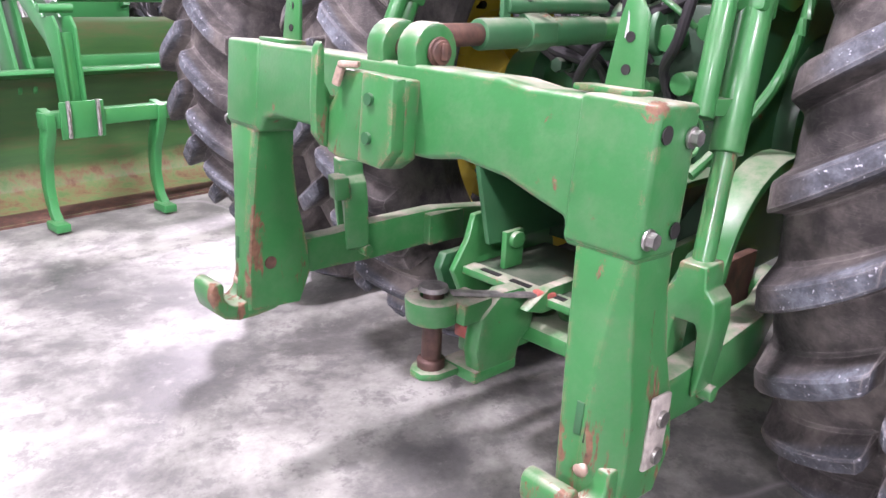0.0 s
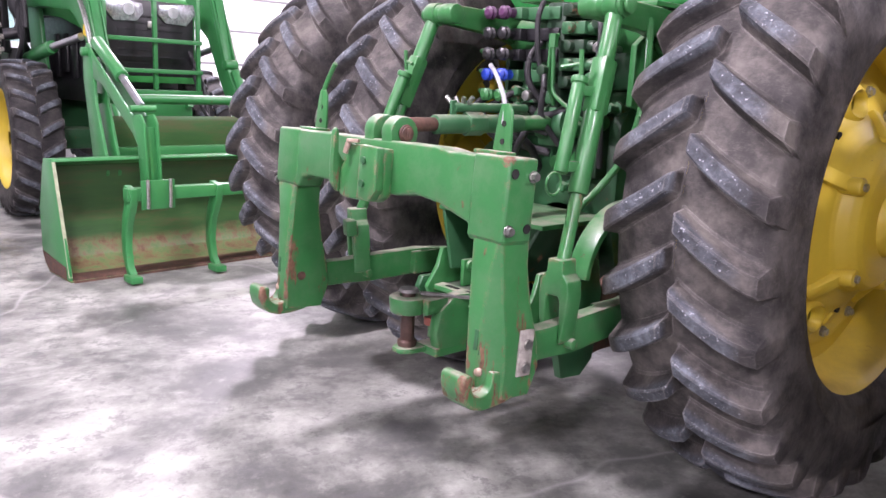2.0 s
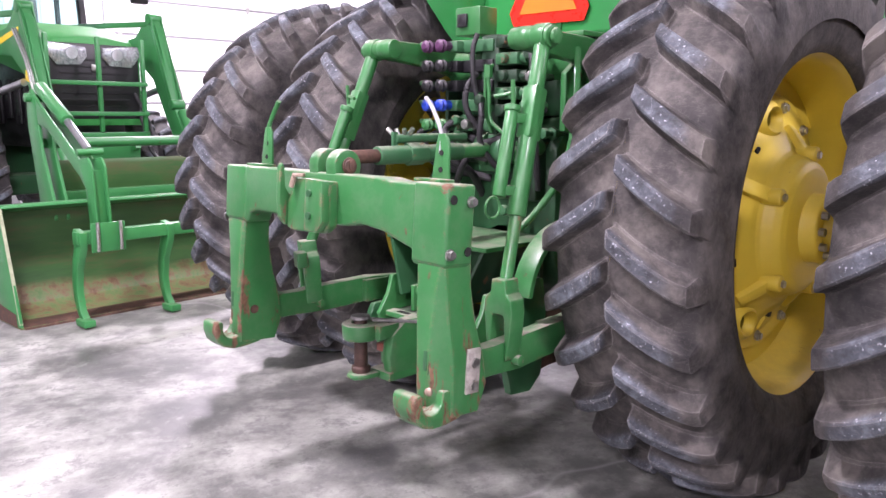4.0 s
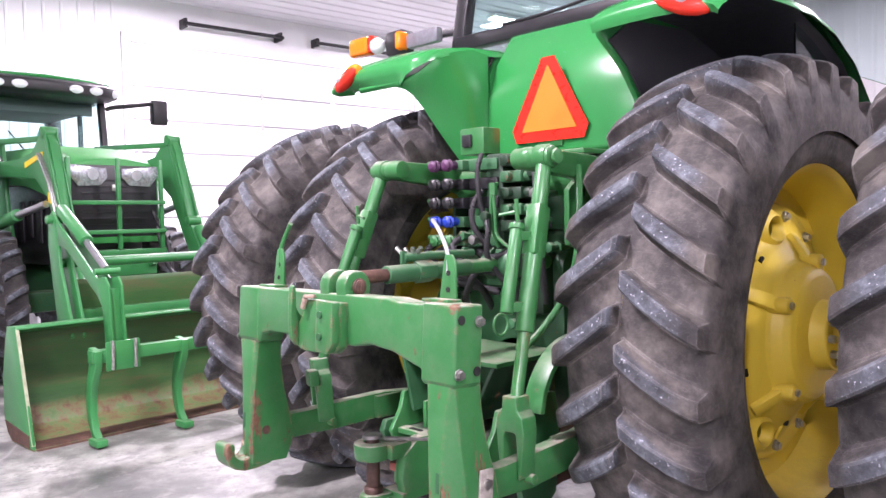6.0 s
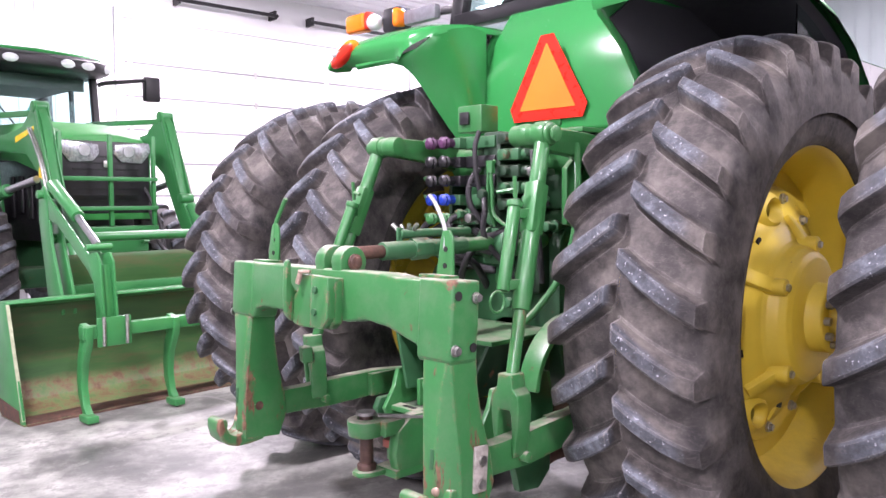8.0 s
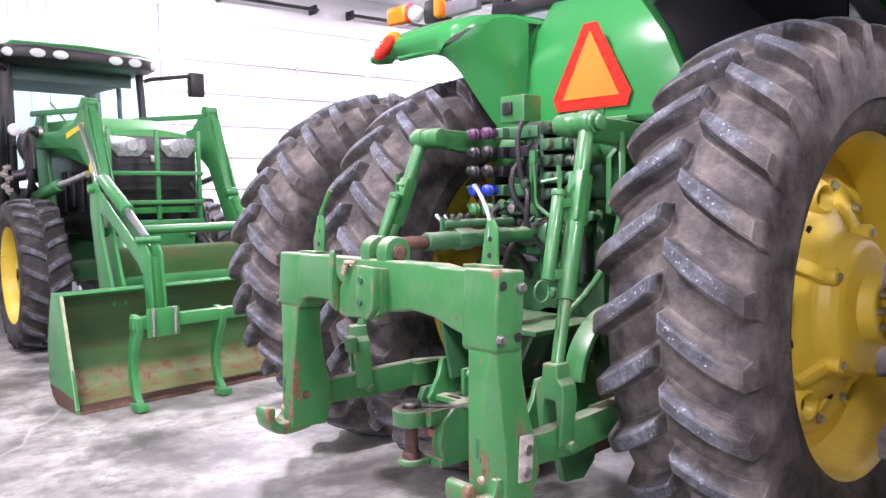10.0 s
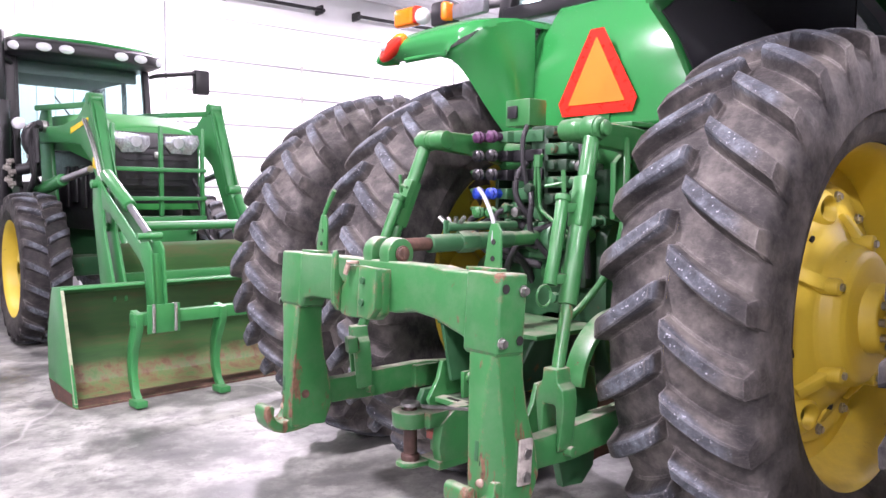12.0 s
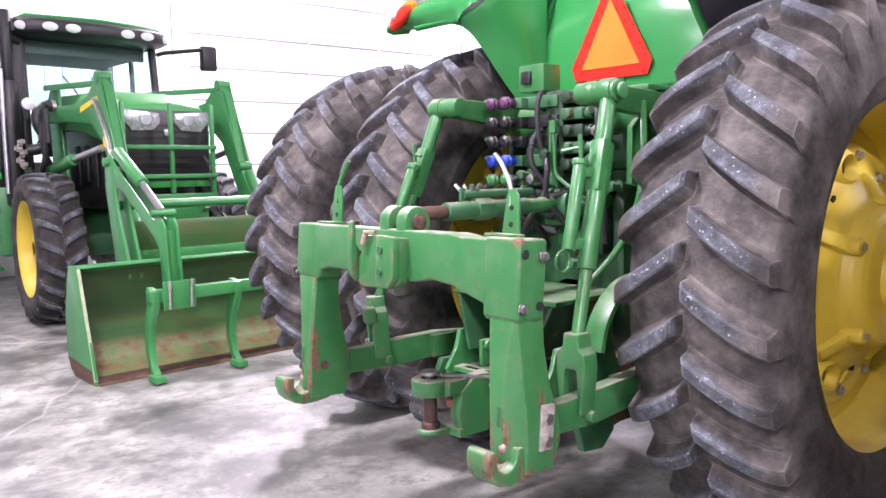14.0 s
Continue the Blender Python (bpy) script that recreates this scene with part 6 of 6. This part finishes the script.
for z in (1.52, 1.27):
    part("rail", ybox(B(), -4.465, -4.435, -0.41, 0.48, z - 0.018, z + 0.018), M_LOADER, guard, bevel=0.006)
for y in (-0.28, 0.38):
    bm = B()
    bar(bm, (-4.49, YC + y, 1.0), (-4.75, YC + y, 0.9), 0.05, 0.05)
    part("guard_brace", bm, M_LOADER, guard)

settle(**LOADER)
# ---- bucket ----
bucket = thing("bucket", (-3.45, YC, 0), "green loader bucket with rusty scoured lower edge on the floor", "bucket")
YB0, YB1 = -1.25, 1.29
outer = [(-3.19, 0.002), (-3.56, 0.002), (-3.64, 0.05), (-3.68, 0.14), (-3.685, 0.40), (-3.60, 0.70), (-3.56, 0.735)]
inner = [(-3.54, 0.715), (-3.58, 0.69), (-3.665, 0.395), (-3.66, 0.15), (-3.625, 0.068), (-3.55, 0.022), (-3.19, 0.012)]
bm = prism(B(), outer + inner, "y", YB0, YB1)
part("shell", bm, M_BUCKET, bucket, "shade-darkened green bucket shell with bare rusty floor", bevel=0.002)
bm = prism(B(), [(-3.58, 0.695), (-3.58, 0.745), (-3.42, 0.755), (-3.41, 0.735), (-3.54, 0.700)], "y", YB0, YB1)
part("top_rail", bm, M_LOADER, bucket, bevel=0.006)
side_poly = [(-3.195, 0.012), (-3.215, 0.10), (-3.41, 0.74), (-3.57, 0.735), (-3.675, 0.42), (-3.672, 0.15), (-3.62, 0.06), (-3.54, 0.014)]
for y in (YB0, YB1 - 0.014):
    ch = part("side_plate", prism(B(), side_poly, "y", y - 0.002, y + 0.016), M_LOADER, bucket, bevel=0.003)
    bm = B()
    bar(bm, (-3.205, y + 0.007, 0.03), (-3.405, y + 0.007, 0.735), 0.019, 0.012, (1, 0, 0.3))
    part("edge_strip", bm, plain("scuffed_pale_edge", (0.33, 0.37, 0.24), 0.5), ch)
    part("dark_skirt", prism(B(), [(-3.24, 0.013), (-3.25, 0.09), (-3.66, 0.13), (-3.61, 0.055), (-3.53, 0.013)], "y", y - 0.006, y - 0.0025), M_RUST, ch)
part("cutting_edge", prism(B(), [(-3.17, 0.001), (-3.36, 0.001), (-3.36, 0.0195), (-3.21, 0.0195)], "y", YB0 + 0.02, YB1 - 0.02), M_RUST, bucket, "worn rusty cutting edge")

# ---- grapple over the bucket ----
grapple = thing("grapple", (-3.5, YC, 0.03), "green hydraulic grapple clamped over the bucket", "grapple")
for s in (-1, 1):
    y = YC + s * 0.82
    bm = B()
    arm = [(-3.88, 1.40), (-3.80, 1.46), (-3.70, 1.38), (-3.16, 1.04), (-3.04, 1.055), (-2.99, 1.00), (-2.955, 0.60), (-3.06, 0.585), (-3.09, 0.86), (-3.16, 0.93), (-3.62, 1.22), (-3.80, 1.26)]
    prism(bm, arm, "y", y - 0.050, y - 0.034)
    prism(bm, arm, "y", y + 0.034, y + 0.050)
    ga = part("arm", bm, M_LOADER, grapple, "bent green grapple arm", bevel=0.005)
    bm = B()
    for dy in (-0.04, 0.04):
        prism(bm, [(-3.66, 0.55), (-3.80, 0.60), (-3.93, 1.25), (-3.92, 1.44), (-3.84, 1.49), (-3.77, 1.42), (-3.74, 1.10), (-3.60, 0.745), (-3.59, 0.62)], "y", y + dy - 0.012, y + dy + 0.012)
    rod(bm, (-3.845, y - 0.09, 1.43), (-3.845, y + 0.09, 1.43), 0.03)
    part("mounting_leg", bm, M_LOADER, grapple, "green grapple mounting leg on the bucket back", bevel=0.006)
    bm = B()
    prism(bm, [(-3.05, 0.62), (-2.985, 0.62), (-3.02, 0.98), (-3.085, 0.93)], "y", y - 0.0335, y + 0.0335)
    part("web", bm, M_LOADER, ga, bevel=0.004)
    bm = B()
    rod(bm, (-3.80, y, 1.50), (-3.40, y, 1.275), 0.045, seg=24)
    cy = part("cylinder", bm, M_LOADER, ga, "green hydraulic cylinder", bevel=0.008)
    part("piston_rod", rod(B(), (-3.41, y, 1.28), (-3.12, y, 1.10), 0.024, seg=18), M_STEEL, cy, "chrome piston rod")
    bm = B()
    rod(bm, (-3.11, y - 0.082, 1.085), (-3.11, y + 0.082, 1.085), 0.022)
    part("pin", bm, M_LOADER, cy)
    part("clamp_plate", box(B(), -2.953, -2.938, y - 0.10, y + 0.12, 0.47, 0.655), M_LOADER, ga, bevel=0.006)
    for dy in (-0.062, 0.085):
        bm = B()
        sweep(bm, [(-2.93, y + dy, 0.66), (-2.925, y + dy, 0.60), (-2.93, y + dy, 0.50), (-2.935, y + dy, 0.48)], 0.011, 8)
        part("u_bolt", bm, M_ZINC, ga, "bright steel clamp bolt")
bm = B()
ybox(bm, -3.03, -2.955, -1.0, 1.0, 0.525, 0.605)
part("cross_bar", bm, M_LOADER, grapple, "green square cross bar", bevel=0.006)
for y in (-0.965, -0.385, 0.385, 0.965):
    bm = B()
    tine = [(-3.045, 0.62), (-2.94, 0.60), (-2.945, 0.50), (-3.02, 0.36), (-3.045, 0.22), (-3.02, 0.10), (-2.965, 0.04), (-2.99, 0.022), (-3.05, 0.06), (-3.10, 0.16), (-3.11, 0.28), (-3.085, 0.42), (-3.05, 0.50)]
    prism(bm, tine, "y", YC + y - 0.022, YC + y + 0.022)
    part("tine", bm, M_LOADER, grapple, "curved green grapple tine", bevel=0.004)
    part("tine_foot", ybox(B(), -3.03, -2.90, y - 0.05, y + 0.022, 0.012, 0.055), M_LOADER, grapple, bevel=0.006)

# ---- overhead door: stacked panels ----
door = new("door_1")
tagged(door, "closed white sectional overhead door", "door", kind="structure")
M_JOINT = plain("grey_door_seal", (0.20, 0.20, 0.21), 0.7, var=0.1)
PH = 0.4985
settle(**ROOM)
for k in range(8):
    z0 = k * PH - 0.02
    bm = box(B(), X0 - 0.06, X0 - 0.015, D0 + 0.004, D1 - 0.004, max(z0, -0.018) + 0.018, (z0 + PH if k < 7 else DTOP + 0.01) - 0.018)
    for zz in (0.24, 0.36):
        box(bm, X0 - 0.0155, X0 - 0.012, D0 + 0.03, D1 - 0.03, z0 + zz, z0 + zz + 0.012)
    part("panel", bm, M_DOOR, door, bevel=0.004)
    if k:
        part("joint", box(B(), X0 - 0.055, X0 - 0.022, D0 + 0.004, D1 - 0.004, z0 - 0.0175, z0 + 0.0175), M_JOINT, door)
for y in (D0 + 0.10, 4.3, 5.7, D1 - 0.1):
    for k in range(1, 8):
        part("hinge", box(B(), X0 - 0.0148, X0 - 0.006, y - 0.03, y + 0.03, k * PH - 0.08, k * PH + 0.04), M_ZINC, door)
